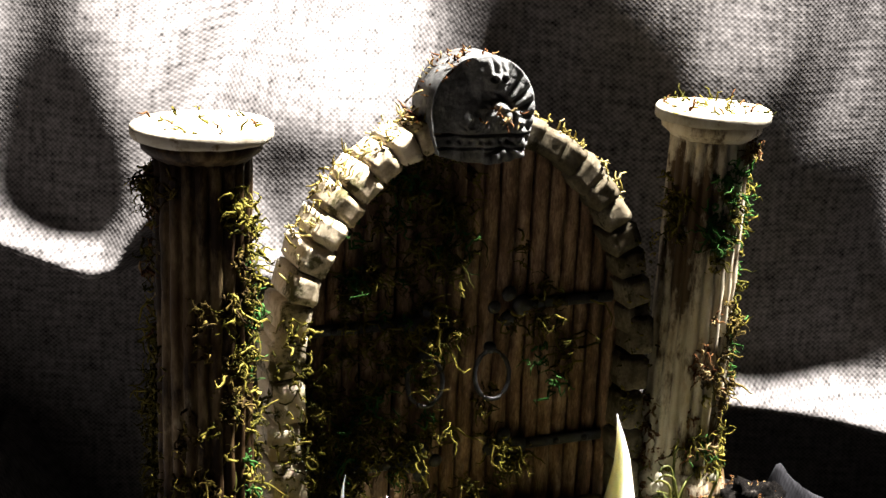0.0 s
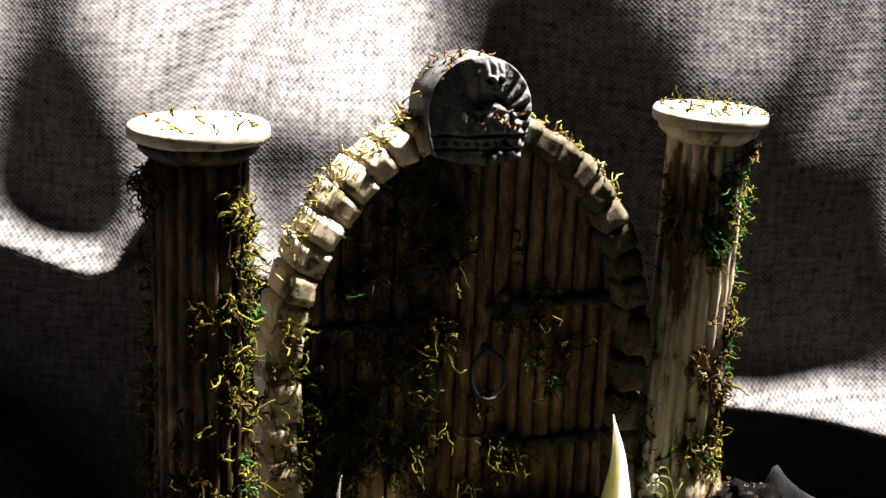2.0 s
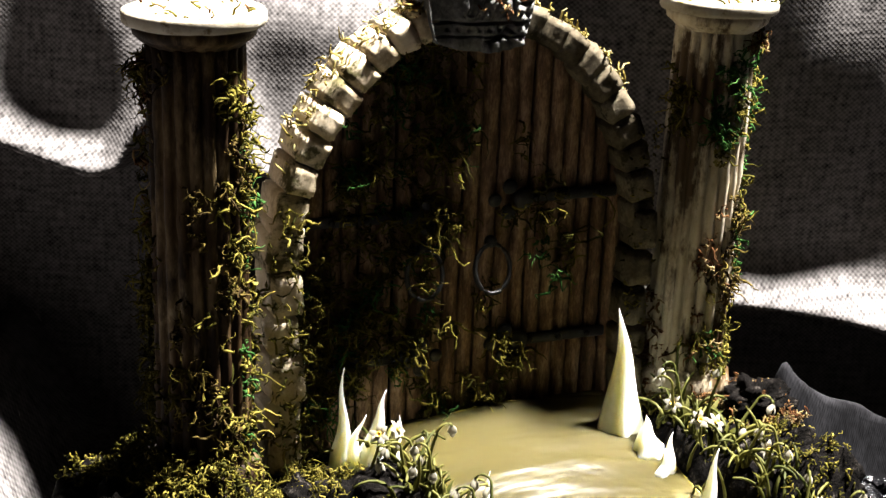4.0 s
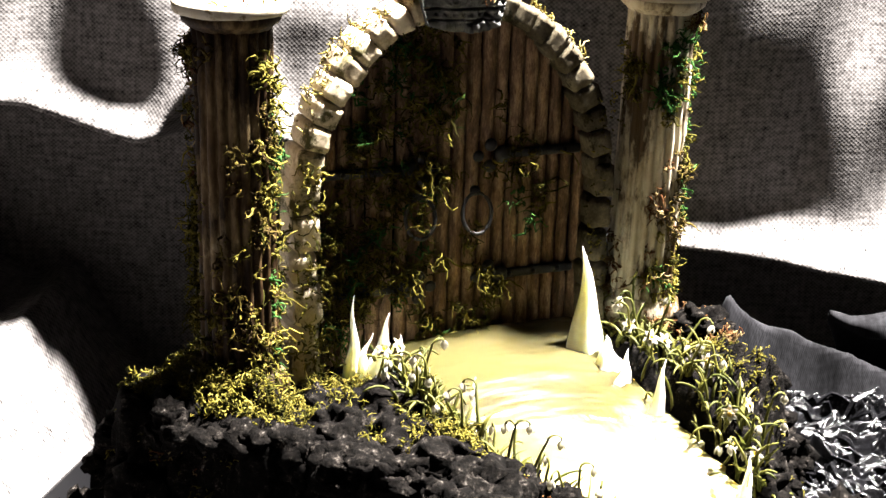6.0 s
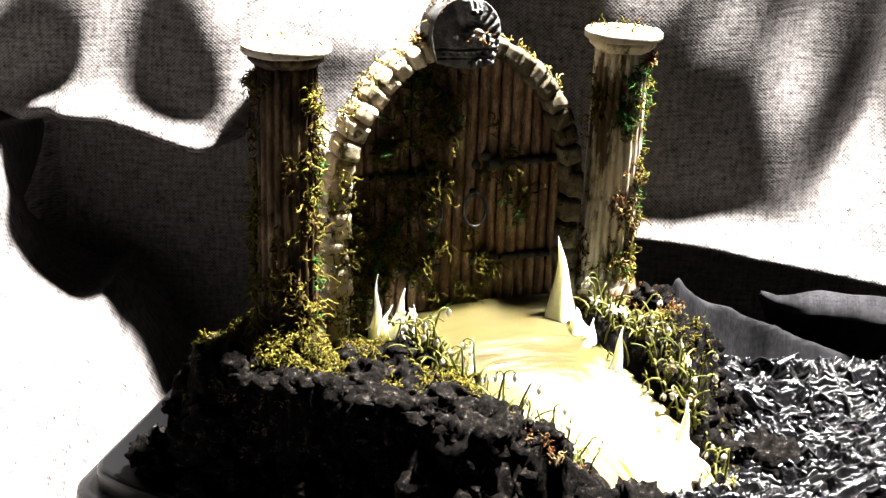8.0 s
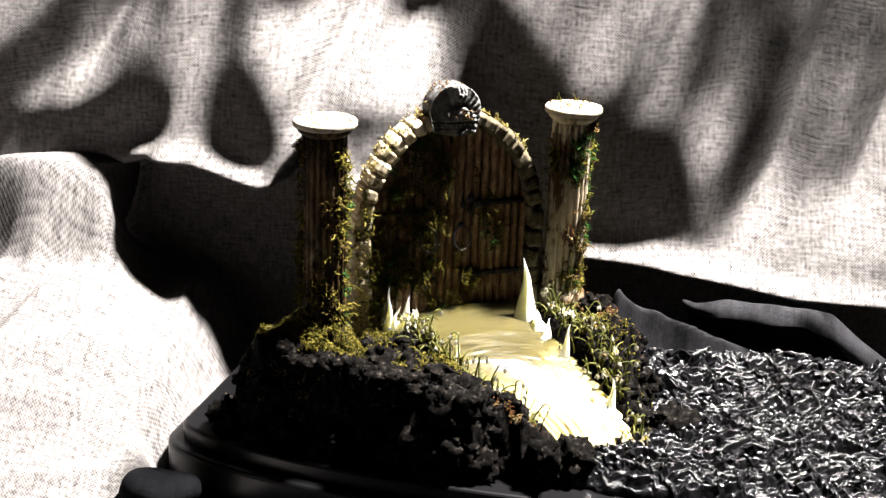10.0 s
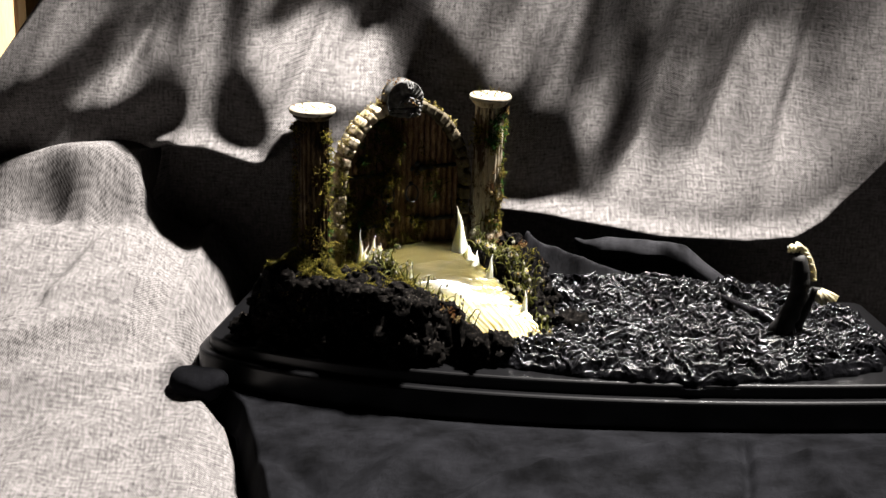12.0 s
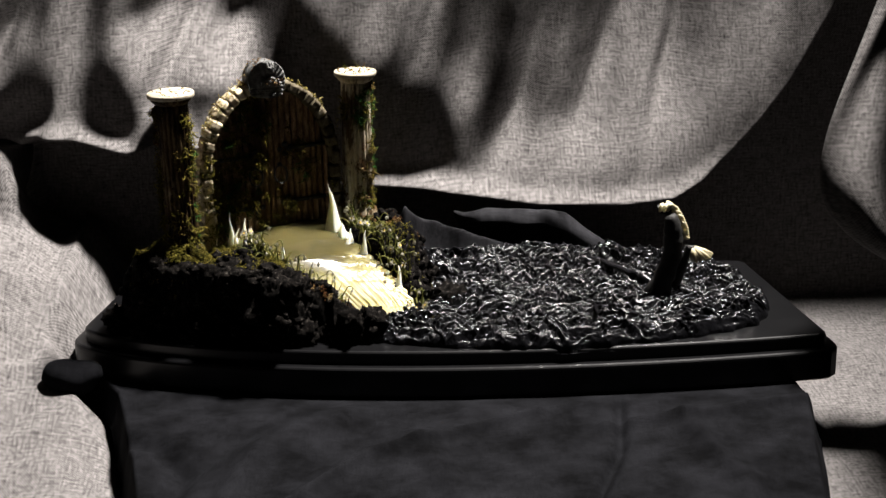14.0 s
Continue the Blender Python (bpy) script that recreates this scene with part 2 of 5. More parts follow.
MOSS = surface("moss", [(0, (0.02709, 0.02709, 0.002709)), (0.5, (0.1016, 0.08806, 0.01016)), (1, (0.2032, 0.1693, 0.03387))], 350, 0.9, 0.0, island=0.7, sss=0.0, through=0.4, spec=0.12)
MOSS_DRY = surface("dry_moss", [(0, (0.0672, 0.024, 0.0072)), (0.5, (0.1536, 0.0768, 0.0288)), (1, (0.24, 0.1824, 0.0864))], 350, 0.9, 0.0, island=0.7, through=0.4, spec=0.12)
MOSS_GREEN = surface("green_moss", [(0, (0.011, 0.0495, 0.0066)), (1, (0.055, 0.143, 0.033))], 350, 0.9, 0.0, island=0.6, through=0.4, spec=0.12)
STEM = surface("snowdrop_stem", [(0, (0.0396, 0.04752, 0.007128)), (1, (0.1426, 0.1346, 0.03168))], 300, 0.6, 0.0, island=0.5, through=0.4, spec=0.2)
PETAL = surface("white_petal", [(0, (0.2122, 0.1945, 0.1344)), (1, (0.297, 0.2829, 0.2334))], 300, 0.6, 0.0, through=0.4)
CUP = surface("yellow_flower_cup", [(0, (0.6, 0.35, 0.04)), (1, (0.85, 0.6, 0.1))], 300, 0.6, 0.0)
CHARRED = surface("charred_black", [(0, (0.003, 0.003, 0.003)), (1, (0.02, 0.019, 0.018))], 300, 0.6, 0.7, 1200, spec=0.2)
STRAW = surface("straw_moss", [(0, (0.1445, 0.1084, 0.02167)), (0.5, (0.289, 0.2384, 0.07225)), (1, (0.3974, 0.3468, 0.1734))], 350, 0.9, 0.0, island=0.7, through=0.4, spec=0.15)
MOSS_BROWN = surface("brown_moss", [(0, (0.02, 0.012, 0.004)), (0.5, (0.06, 0.042, 0.01)), (1, (0.12, 0.09, 0.02))], 350, 0.9, 0.0, island=0.7, through=0.3, spec=0.1)
BRISTLE = surface("cream_bristle", [(0, (0.6, 0.528, 0.32)), (1, (0.76, 0.72, 0.544))], 300, 0.6, 0.0, island=0.4, through=0.4)
PINE = surface("pine", [(0, (0.6, 0.4, 0.2)), (1, (0.8, 0.6, 0.36))], 40, 0.5, 0.1, stretch=(6, 6, 0.5))
DARK_WOOD = surface("dark_stained_wood", [(0, (0.015, 0.006, 0.004)), (1, (0.04, 0.016, 0.01))], 60, 0.5, 0.1, stretch=(6, 6, 0.5))
DARK_ROOM = surface("dark_wall_paint", [(0, (0.05, 0.045, 0.04)), (1, (0.08, 0.07, 0.06))], 8, 0.9, 0.05)
ROOM = surface("room_wall_paint", [(0, (0.36, 0.29, 0.15)), (1, (0.44, 0.36, 0.2))], 8, 0.9, 0.05)


# ---- mesh helpers ----
def link_mesh(name, bm, material, smooth=True):
    me = bpy.data.meshes.new(name)
    bm.to_mesh(me)
    bm.free()
    if smooth:
        me.polygons.foreach_set("use_smooth", [True] * len(me.polygons))
    me.materials.append(material)
    return me


def part(name, bm, material, parent=None, label="", smooth=True):
    ob = new(name, link_mesh(name, bm, material, smooth))
    if parent is not None:
        ob.parent = parent
    if label:
        ob["label"] = label
    return ob


def raw(name, verts, faces, material, parent=None, label="", smooth=True, uv=None):
    me = bpy.data.meshes.new(name)
    me.from_pydata([tuple(v) for v in verts], [], [tuple(int(i) for i in f) for f in faces])
    if uv is not None:
        lay = me.uv_layers.new(name="UVMap")
        idx = np.zeros(len(me.loops), dtype=np.int32)
        me.loops.foreach_get("vertex_index", idx)
        lay.data.foreach_set("uv", np.asarray(uv, dtype=np.float32)[idx].ravel())
    if smooth:
        me.polygons.foreach_set("use_smooth", [True] * len(me.polygons))
    me.materials.append(material)
    me.update()
    ob = new(name, me)
    if parent is not None:
        ob.parent = parent
    if label:
        ob["label"] = label
    return ob


def empty(name, m, label, category, group="", kind=""):
    ob = new(name)
    ob.matrix_world = m
    ob.empty_display_size = 0.01
    return tagged(ob, label, category, group, kind)


def grid_faces(nu, nv, wrap=False):
    i, j = np.meshgrid(np.arange(nu if wrap else nu - 1), np.arange(nv - 1), indexing="ij")
    a, b = (i * nv + j).ravel(), (((i + 1) % nu) * nv + j).ravel()
    return np.stack([a, b, b + 1, a + 1], 1)


def lathe(profile, seg=48, flute=0, depth=0.0, lo=0.0, hi=1.0):
    """A turned body from (radius, height) pairs; flutes between the heights lo and hi."""
    bm = bmesh.new()
    rings = []
    for r, z in profile:
        ring = []
        for k in range(seg):
            a = 2 * math.pi * k / seg
            rr = r
            if flute and lo < z < hi:
                rr = r - depth * abs(math.sin(a * flute / 2)) ** 0.6 * -1 - depth
            ring.append(bm.verts.new((rr * math.cos(a), rr * math.sin(a), z)))
        rings.append(ring)
    for a, b in zip(rings, rings[1:]):
        for k in range(seg):
            bm.faces.new((a[k], a[(k + 1) % seg], b[(k + 1) % seg], b[k]))
    bm.faces.new(rings[0][::-1])
    bm.faces.new(rings[-1])
    return bm


def roughen(bm, amount, scale, seed=0.0):
    bm.normal_update()
    for v in bm.verts:
        v.co += v.normal * amount * noise.fractal(v.co * scale + Vector((seed, seed * 2, 0)), 0.8, 2.0, 4)
    return bm


def tube_data(points, radii, sides=5):
    """Vertices and faces of a tapering tube through points."""
    pts = [Vector(p) for p in points]
    verts, faces = [], []
    n = len(pts)
    for i, p in enumerate(pts):
        d = (pts[min(i + 1, n - 1)] - pts[max(i - 1, 0)])
        if d.length < 1e-9:
            d = Vector((0, 0, 1))
        d.normalize()
        u = d.orthogonal().normalized()
        w = d.cross(u)
        for k in range(sides):
            a = 2 * math.pi * k / sides
            verts.append(p + (u * math.cos(a) + w * math.sin(a)) * radii[i])
    for i in range(n - 1):
        for k in range(sides):
            a, b = i * sides + k, i * sides + (k + 1) % sides
            faces.append((a, b, b + sides, a + sides))
    faces.append(tuple(range(sides))[::-1])
    faces.append(tuple((n - 1) * sides + k for k in range(sides)))
    return verts, faces


def merge(chunks):
    verts, faces = [], []
    for v, f in chunks:
        o = len(verts)
        verts += v
        faces += [tuple(i + o for i in q) for q in f]
    return verts, faces


def seg_field(x, z, line):
    """Distance to a polyline in the (x, z) sheet and the side (+ above or left of its way)."""
    best = np.full(x.shape, 1e9)
    side = np.ones(x.shape)
    for (x0, z0), (x1, z1) in zip(line, line[1:]):
        dx, dz = x1 - x0, z1 - z0
        k = np.clip(((x - x0) * dx + (z - z0) * dz) / (dx * dx + dz * dz), 0, 1)
        px, pz = x - x0 - k * dx, z - z0 - k * dz
        d = np.hypot(px, pz)
        s = np.sign(dx * pz - dz * px)
        near = d < best
        side = np.where(near, s, side)
        best = np.where(near, d, best)
    return best, side


# ---- the cloth set ----
def smooth_step(v, a, b):
    k = np.clip((v - a) / (b - a), 0, 1)
    return k * k * (3 - 2 * k)


TABLE = -0.024
LOW = -0.052
LEAN = 0.30


def brush(x, z, line, r):
    """A soft patch along a line."""
    if len(line) == 1:
        d = np.hypot(x - line[0][0], z - line[0][1])
    else:
        d, _ = seg_field(x, z, line)
    return np.exp(-(d / r) ** 1.9)


# folds of the lying cloth: line in plan, height, width behind and before
FOLDS = (([(-0.15, 0.066), (-0.192, 0.056), (-0.215, 0.056), (-0.25, 0.052)], 0.006, 0.012, 0.005), ([(-0.25, 0.046), (-0.219, 0.050)], -0.016, 0.006, 0.007), ([(-0.15, 0.052), (-0.164, 0.022), (-0.185, -0.02)], 0.005, 0.014, 0.0045), ([(-0.175, 0.056), (-0.196, 0.026), (-0.222, 0.0)], 0.006, 0.013, 0.0045), ([(-0.2, 0.05), (-0.228, 0.024), (-0.26, 0.01)], 0.006, 0.012, 0.0045), ([(-0.163, 0.056), (-0.178, 0.036)], 0.005, 0.008, 0.0035), ([(-0.135, 0.0), (-0.165, -0.02), (-0.23, -0.07)], 0.006, 0.02, 0.011),
         ([(-0.17, -0.10), (-0.215, -0.17)], 0.004, 0.02, 0.012), ([(-0.20, -0.04), (-0.29, -0.10)], 0.007, 0.02, 0.012), ([(0.3, 0.03), (0.42, -0.04)], 0.006, 0.02, 0.02))


def backdrop():
    nx, ns = 640, 500
    xs = np.linspace(-0.50, 0.50, nx)
    ss = np.linspace(0, 1, ns)
    X, S = np.meshgrid(xs, ss, indexing="ij")
    # floor from the front up to the foot of the wall, then the wall
    cut = 0.45
    fl = np.clip(S / cut, 0, 1)
    wl = np.clip((S - cut) / (1 - cut), 0, 1)
    foot = 0.080 - 0.018 * smooth_step(-X, 0.05, 0.09)
    Y = -0.46 + fl * (foot + 0.46)
    # the lying cloth climbs towards the drape on one side, with two humps
    ridge = np.interp(X, [-0.5, -0.26, -0.2, -0.171, -0.145, -0.132, -0.1235, -0.114, -0.104, -0.096, -0.089, -0.082, -0.075, -0.06],
                      [0.024, 0.030, 0.036, 0.037, 0.034, 0.026, 0.0215, 0.027, 0.032, 0.0275, 0.017, 0.004, -0.012, LOW])
    for _ in range(2):
        ridge[2:-2] = (ridge[:-4] + ridge[1:-3] + ridge[2:-2] + ridge[3:-1] + ridge[4:]) / 5
    Z = LOW + (ridge - LOW) * smooth_step(Y, -0.17, 0.06)
    # beside the plinth it lies against the foot board, and tucks in under it
    clear = np.interp(Y, [-0.27, -0.142, -0.062, -0.027, 0.078], [-0.047, -0.068, -0.088, -0.107, -0.084]) - X
    beside = -0.036 + 0.026 * smooth_step(Y, -0.06, 0.0)
    lid = beside + 1.9 * np.maximum(clear - 0.004, 0)
    over = Z - lid
    Z = np.where(over > -0.006, lid - 0.006 + 0.006 * np.tanh((over + 0.006) / 0.006), Z)
    Z = LOW + (Z - LOW) * smooth_step(clear, -0.004, 0.003)
    # further out the lying cloth climbs right up to the drape
    Z = Z + (0.041 + 0.004 * np.sin(X * 60) - 0.015 * smooth_step(-X, 0.235, 0.27)) * smooth_step(Y + 0.003 * np.sin(X * 130), 0.034, 0.058) * smooth_step(-X, 0.137, 0.157)
    h0 = Z[:, int(ns * cut) - 1:int(ns * cut)]
    Zw = np.maximum(LOW + wl * (0.32 - LOW), h0)
    Z = np.where(S > cut, Zw, Z)
    v_along = np.where(S > cut, 0.08 + 1.15 * Zw, Y)
    # the wall's threads slant with the drape
    rise_z = np.where(S > cut, np.maximum(Zw - 0.05, 0), 0)
    base_x = X.copy()
    X = X + (0.52 - X) / 1.32 * rise_z
    on_wall = S > cut
    hem = [(-0.42, 0.060), (-0.275, 0.062), (-0.149, 0.071), (-0.134, 0.074), (-0.115, 0.073), (-0.102, 0.0695), (-0.092, 0.0665), (-0.085, 0.0645), (-0.079, 0.066), (-0.074, 0.073), (-0.068, 0.081), (-0.062, 0.083), (-0.05, 0.074), (-0.016, 0.060), (0.053, 0.048),
           (0.097, 0.039), (0.148, 0.031), (0.2, 0.0295), (0.227, 0.032), (0.247, 0.042), (0.266, 0.058), (0.283, 0.075), (0.3, 0.095), (0.326, 0.136), (0.36, 0.25)]
    hem = [(x, z + 0.001 + 0.006 * (x < -0.05)) for x, z in hem]
    slope = np.full_like(X, LEAN)

    def lay(line, r, v):
        w = brush(X, Z, line, r * 1.15)
        slope[...] = slope * (1 - w) + (v - 0.05 if v > 0.2 else v - 0.12) * w

    # the drape: how far each patch lies back from upright
    lay([(-0.211, 0.128), (-0.147, 0.149)], 0.0191, 0.42)
    lay([(-0.148, 0.149), (-0.178, 0.132), (-0.21, 0.107), (-0.238, 0.091)], 0.0115, 0.2)
    lay([(-0.152, 0.148), (-0.168, 0.14)], 0.0076, -0.05)
    lay([(-0.237, 0.076), (-0.219, 0.091)], 0.0115, 0.12)
    lay([(-0.132, 0.14), (-0.161, 0.113), (-0.196, 0.086)], 0.0089, 1.15)
    lay([(-0.151, 0.091), (-0.132, 0.105)], 0.0070, 0.24)
    lay([(-0.187, 0.077), (-0.15, 0.087)], 0.0051, -0.05)
    lay([(-0.123, 0.174), (-0.124, 0.143)], 0.0070, 0.05)
    lay([(-0.108, 0.162), (-0.113, 0.122)], 0.0083, 0.60)
    lay([(-0.099, 0.175), (-0.093, 0.139), (-0.08, 0.112)], 0.0038, 0.90)
    lay([(-0.087, 0.163), (-0.088, 0.136), (-0.075, 0.104)], 0.0045, 0.08)
    lay([(-0.096, 0.105), (-0.082, 0.087)], 0.0134, 0.10)
    lay([(-0.116, 0.107), (-0.105, 0.089)], 0.0064, 0.50)
    lay([(-0.075, 0.139), (-0.067, 0.153), (-0.049, 0.158), (-0.033, 0.153)], 0.0076, 0.02)
    lay([(-0.02, 0.17), (-0.0, 0.154), (0.017, 0.13), (0.035, 0.103), (0.055, 0.076), (0.072, 0.07)], 0.0248, -0.02)
    lay([(-0.04, 0.168), (-0.013, 0.138)], 0.0096, 0.30)
    lay([(-0.072, 0.136), (-0.054, 0.136), (-0.028, 0.12)], 0.0185, 1.70)
    lay([(-0.068, 0.127), (-0.066, 0.085)], 0.0096, 1.10)
    lay([(-0.045, 0.103), (-0.031, 0.105), (-0.011, 0.1)], 0.0076, -0.05)
    lay([(-0.043, 0.093), (-0.04, 0.079)], 0.0064, 0.30)
    lay([(0.067, 0.098), (0.073, 0.062)], 0.0185, 0.0)
    lay([(0.084, 0.099), (0.093, 0.075), (0.091, 0.063)], 0.0175, 0.04)
    lay([(0.019, 0.17), (0.053, 0.141), (0.08, 0.117)], 0.0127, 0.30)
    lay([(0.066, 0.156), (0.096, 0.115)], 0.0127, 0.30)
    lay([(0.11, 0.09), (0.113, 0.065)], 0.0064, 0.55)
    lay([(0.108, 0.176), (0.111, 0.072)], 0.0070, 0.62)
    lay([(0.128, 0.171), (0.137, 0.131), (0.132, 0.1), (0.122, 0.07)], 0.0086, 0.00)
    lay([(0.146, 0.131)], 0.0127, 0.06)
    lay([(0.143, 0.174), (0.133, 0.158)], 0.0140, 0.10)
    lay([(0.165, 0.117), (0.214, 0.122)], 0.0287, 0.50)
    lay([(0.18, 0.176), (0.25, 0.166)], 0.0191, 0.24)
    lay([(0.137, 0.061), (0.199, 0.066), (0.225, 0.082)], 0.0147, 0.90)
    lay([(-0.24, 0.059), (-0.216, 0.064)], 0.0083, -0.25)
    lay([(-0.101, 0.111), (-0.088, 0.096), (-0.077, 0.084)], 0.0108, 0.05)
    lay([(-0.118, 0.079), (-0.098, 0.079), (-0.079, 0.072), (-0.069, 0.076)], 0.0035, 1.25)
    lay([(0.35, 0.18), (0.322, 0.132), (0.294, 0.092), (0.264, 0.060)], 0.0095, 0.2)
    lay([(-0.160, 0.166), (-0.141, 0.148)], 0.0080, 0.26)
    lay([(-0.158, 0.138), (-0.136, 0.118)], 0.0095, 0.46)
    lay([(-0.158, 0.093), (-0.138, 0.099)], 0.0065, 0.06)
    lay([(-0.114, 0.17), (-0.116, 0.125), (-0.117, 0.09)], 0.0090, 0.55)
    lay([(-0.128, 0.17), (-0.130, 0.09)], 0.0026, 0.12)
    lay([(-0.097, 0.168), (-0.096, 0.125)], 0.0050, 0.07)
    lay([(-0.092, 0.112), (-0.087, 0.092)], 0.0095, 0.05)
    lay([(-0.060, 0.137), (-0.042, 0.126), (-0.026, 0.124)], 0.0120, 1.80)
    lay([(-0.078, 0.150), (-0.066, 0.163), (-0.045, 0.166), (-0.022, 0.156)], 0.0070, 0.06)
    lay([(-0.205, 0.094), (-0.155, 0.093)], 0.0045, 0.10)
    lay([(0.108, 0.168), (0.104, 0.128)], 0.0110, 0.19)
    lay([(0.150, 0.168), (0.178, 0.150)], 0.0190, 0.22)
    lay([(0.045, 0.0570), (0.09, 0.0500), (0.13, 0.0420)], 0.0040, 1.10)
    for _ in range(14):
        slope[1:-1] = 0.25 * slope[:-2] + 0.5 * slope[1:-1] + 0.25 * slope[2:]
        slope[:, 1:-1] = 0.25 * slope[:, :-2] + 0.5 * slope[:, 1:-1] + 0.25 * slope[:, 2:]
    # under the hem the cloth turns in, and so it does past the panel's far side
    dh, sh = seg_field(X, Z, hem)
    open_side = smooth_step(X, -0.150, -0.138)
    under = smooth_step(-dh * sh, -0.003, 0.006) * open_side
    # soft secondary folds
    soft = np.array([noise.noise(Vector((x * 42 - z * 16, z * 13, 2.0))) for x, z in zip(X.ravel(), Z.ravel())]).reshape(X.shape)
    soft2 = np.array([noise.noise(Vector((x * 120 - z * 50, z * 45, 6.0))) for x, z in zip(X.ravel(), Z.ravel())]).reshape(X.shape)
    slope += (0.2 * soft + 0.11 * soft2) * np.clip(slope + 0.1, 0.1, 1.0) / 0.4
    q = LEAN - slope
    dz = np.diff(Z, axis=1, prepend=Z[:, :1])
    above = np.where(on_wall, q * dz * (1 - under), 0)
    d = np.zeros_like(above)
    for k in range(1, ns):
        d[:, k] = d[:, k - 1] * (1 - dz[:, k] / 0.15 * on_wall[:, k] * np.exp(-(q[:, k] / 0.15) ** 2)) + above[:, k]
    for _ in range(3):
        d[1:-1] = 0.25 * d[:-2] + 0.5 * d[1:-1] + 0.25 * d[2:]
    face = 0.05 + 0.02 * smooth_step(base_x, 0.03, 0.09) + LEAN * (Zw - 0.06) - d
    near = np.exp(-((Zw - h0) / 0.028) ** 2) * smooth_step(-base_x, 0.140, 0.155)
    face = face + near * np.maximum(foot + 0.004 + 0.3 * (Zw - h0) - face, 0)
    roll = (0.0095 + 0.001 * smooth_step(X, -0.06, -0.03)) * np.exp(-(dh / np.where(sh > 0, 0.0062, 0.006)) ** 2) * open_side * (1 - 0.85 * smooth_step(X, 0.225, 0.26))
    Y = np.where(on_wall, (face - roll) * (1 - under) + (0.12 - 0.032 * smooth_step(-X, 0.03, 0.07)) * under, Y)
    # soft folds in the cloth that lies on the table
    lie = (1 - smooth_step(S, cut - 0.03, cut)) * smooth_step(Y, -0.45, -0.3)
    along, across = X * 0.88 + Y * 0.47, -X * 0.47 + Y * 0.88
    crease = np.array([noise.noise(Vector((a * 11, c * 42, 3.0))) for a, c in zip(along.ravel(), across.ravel())]).reshape(X.shape)
    Z = Z + lie * 0.009 * (0.5 - np.abs(crease)) * smooth_step(clear, 0.015, 0.04) * smooth_step(Y, -0.3, -0.05)
    for line, hgt, up, down in FOLDS:
        dd, sd = seg_field(X, Y, line)
        Z = Z + lie * hgt * np.exp(-(dd / np.where(sd > 0, up, down)) ** 2)
    V = np.stack([X, Y, Z], -1)
    uv = np.stack([X, v_along], -1).reshape(-1, 2)
    f = grid_faces(nx, ns)
    # the upper left corner is drawn back: the sheet ends in a slanting edge
    V[..., 0] = np.where(on_wall & (Z > 0.07), np.maximum(X, -0.202 - (0.167 - Z) * 0.69), X)
    ob = raw("backdrop_cloth", V.reshape(-1, 3), f, LINEN, uv=uv)
    tagged(ob, "rumpled grey linen cloth draped behind and under the model", "cloth")
    return ob


backdrop()


def side_drape():
    """The end of the linen, bulging forward beside the plinth with a rounded free edge."""
    nu, nv = 120, 160
    A, S = np.meshgrid(np.linspace(0, 1, nu), np.linspace(0, 1, nv), indexing="ij")
    Z = LOW + S * (0.37 - LOW)
    edge = np.interp(Z, [LOW, -0.02, 0.0, 0.012, 0.032, 0.048, 0.067, 0.098, 0.127, 0.16, 0.22, 0.37], [0.46, 0.41, 0.362, 0.336, 0.308, 0.2965, 0.297, 0.3076, 0.326, 0.345, 0.352, 0.37])
    for _ in range(60):
        edge[:, 1:-1] = 0.25 * edge[:, :-2] + 0.5 * edge[:, 1:-1] + 0.25 * edge[:, 2:]
    X = edge + A * 0.16 + 0.02 * A * np.sin(Z * 30)
    # the unseen upper part is added, leaning forward to block light from the floor
    lean = np.interp(Z, [LOW, 0.02, 0.045, 0.10, 0.15, 0.20, 0.37], [0.05, 0.002, 0.002, 0.024, 0.05, 0.03, -0.12])
    for _ in range(60):
        lean[:, 1:-1] = 0.25 * lean[:, :-2] + 0.5 * lean[:, 1:-1] + 0.25 * lean[:, 2:]
    Y = lean + 0.012 * np.exp(-A / 0.05) - 0.008 * np.sin(A * 14 + Z * 22) - 0.004 * np.sin(A * 30 - Z * 40)
    V = np.stack([X - 0.022, Y - 0.075, Z + 0.018], -1)
    ob = raw("linen_drape", V.reshape(-1, 3), grid_faces(nu, nv), LINEN, uv=np.stack([A * 0.16, Z * 1.15], -1).reshape(-1, 2))
    sol = ob.modifiers.new("thickness", "SOLIDIFY")
    sol.thickness = 0.0014
    tagged(ob, "grey linen cloth end bulging forward beside the plinth", "cloth")


side_drape()


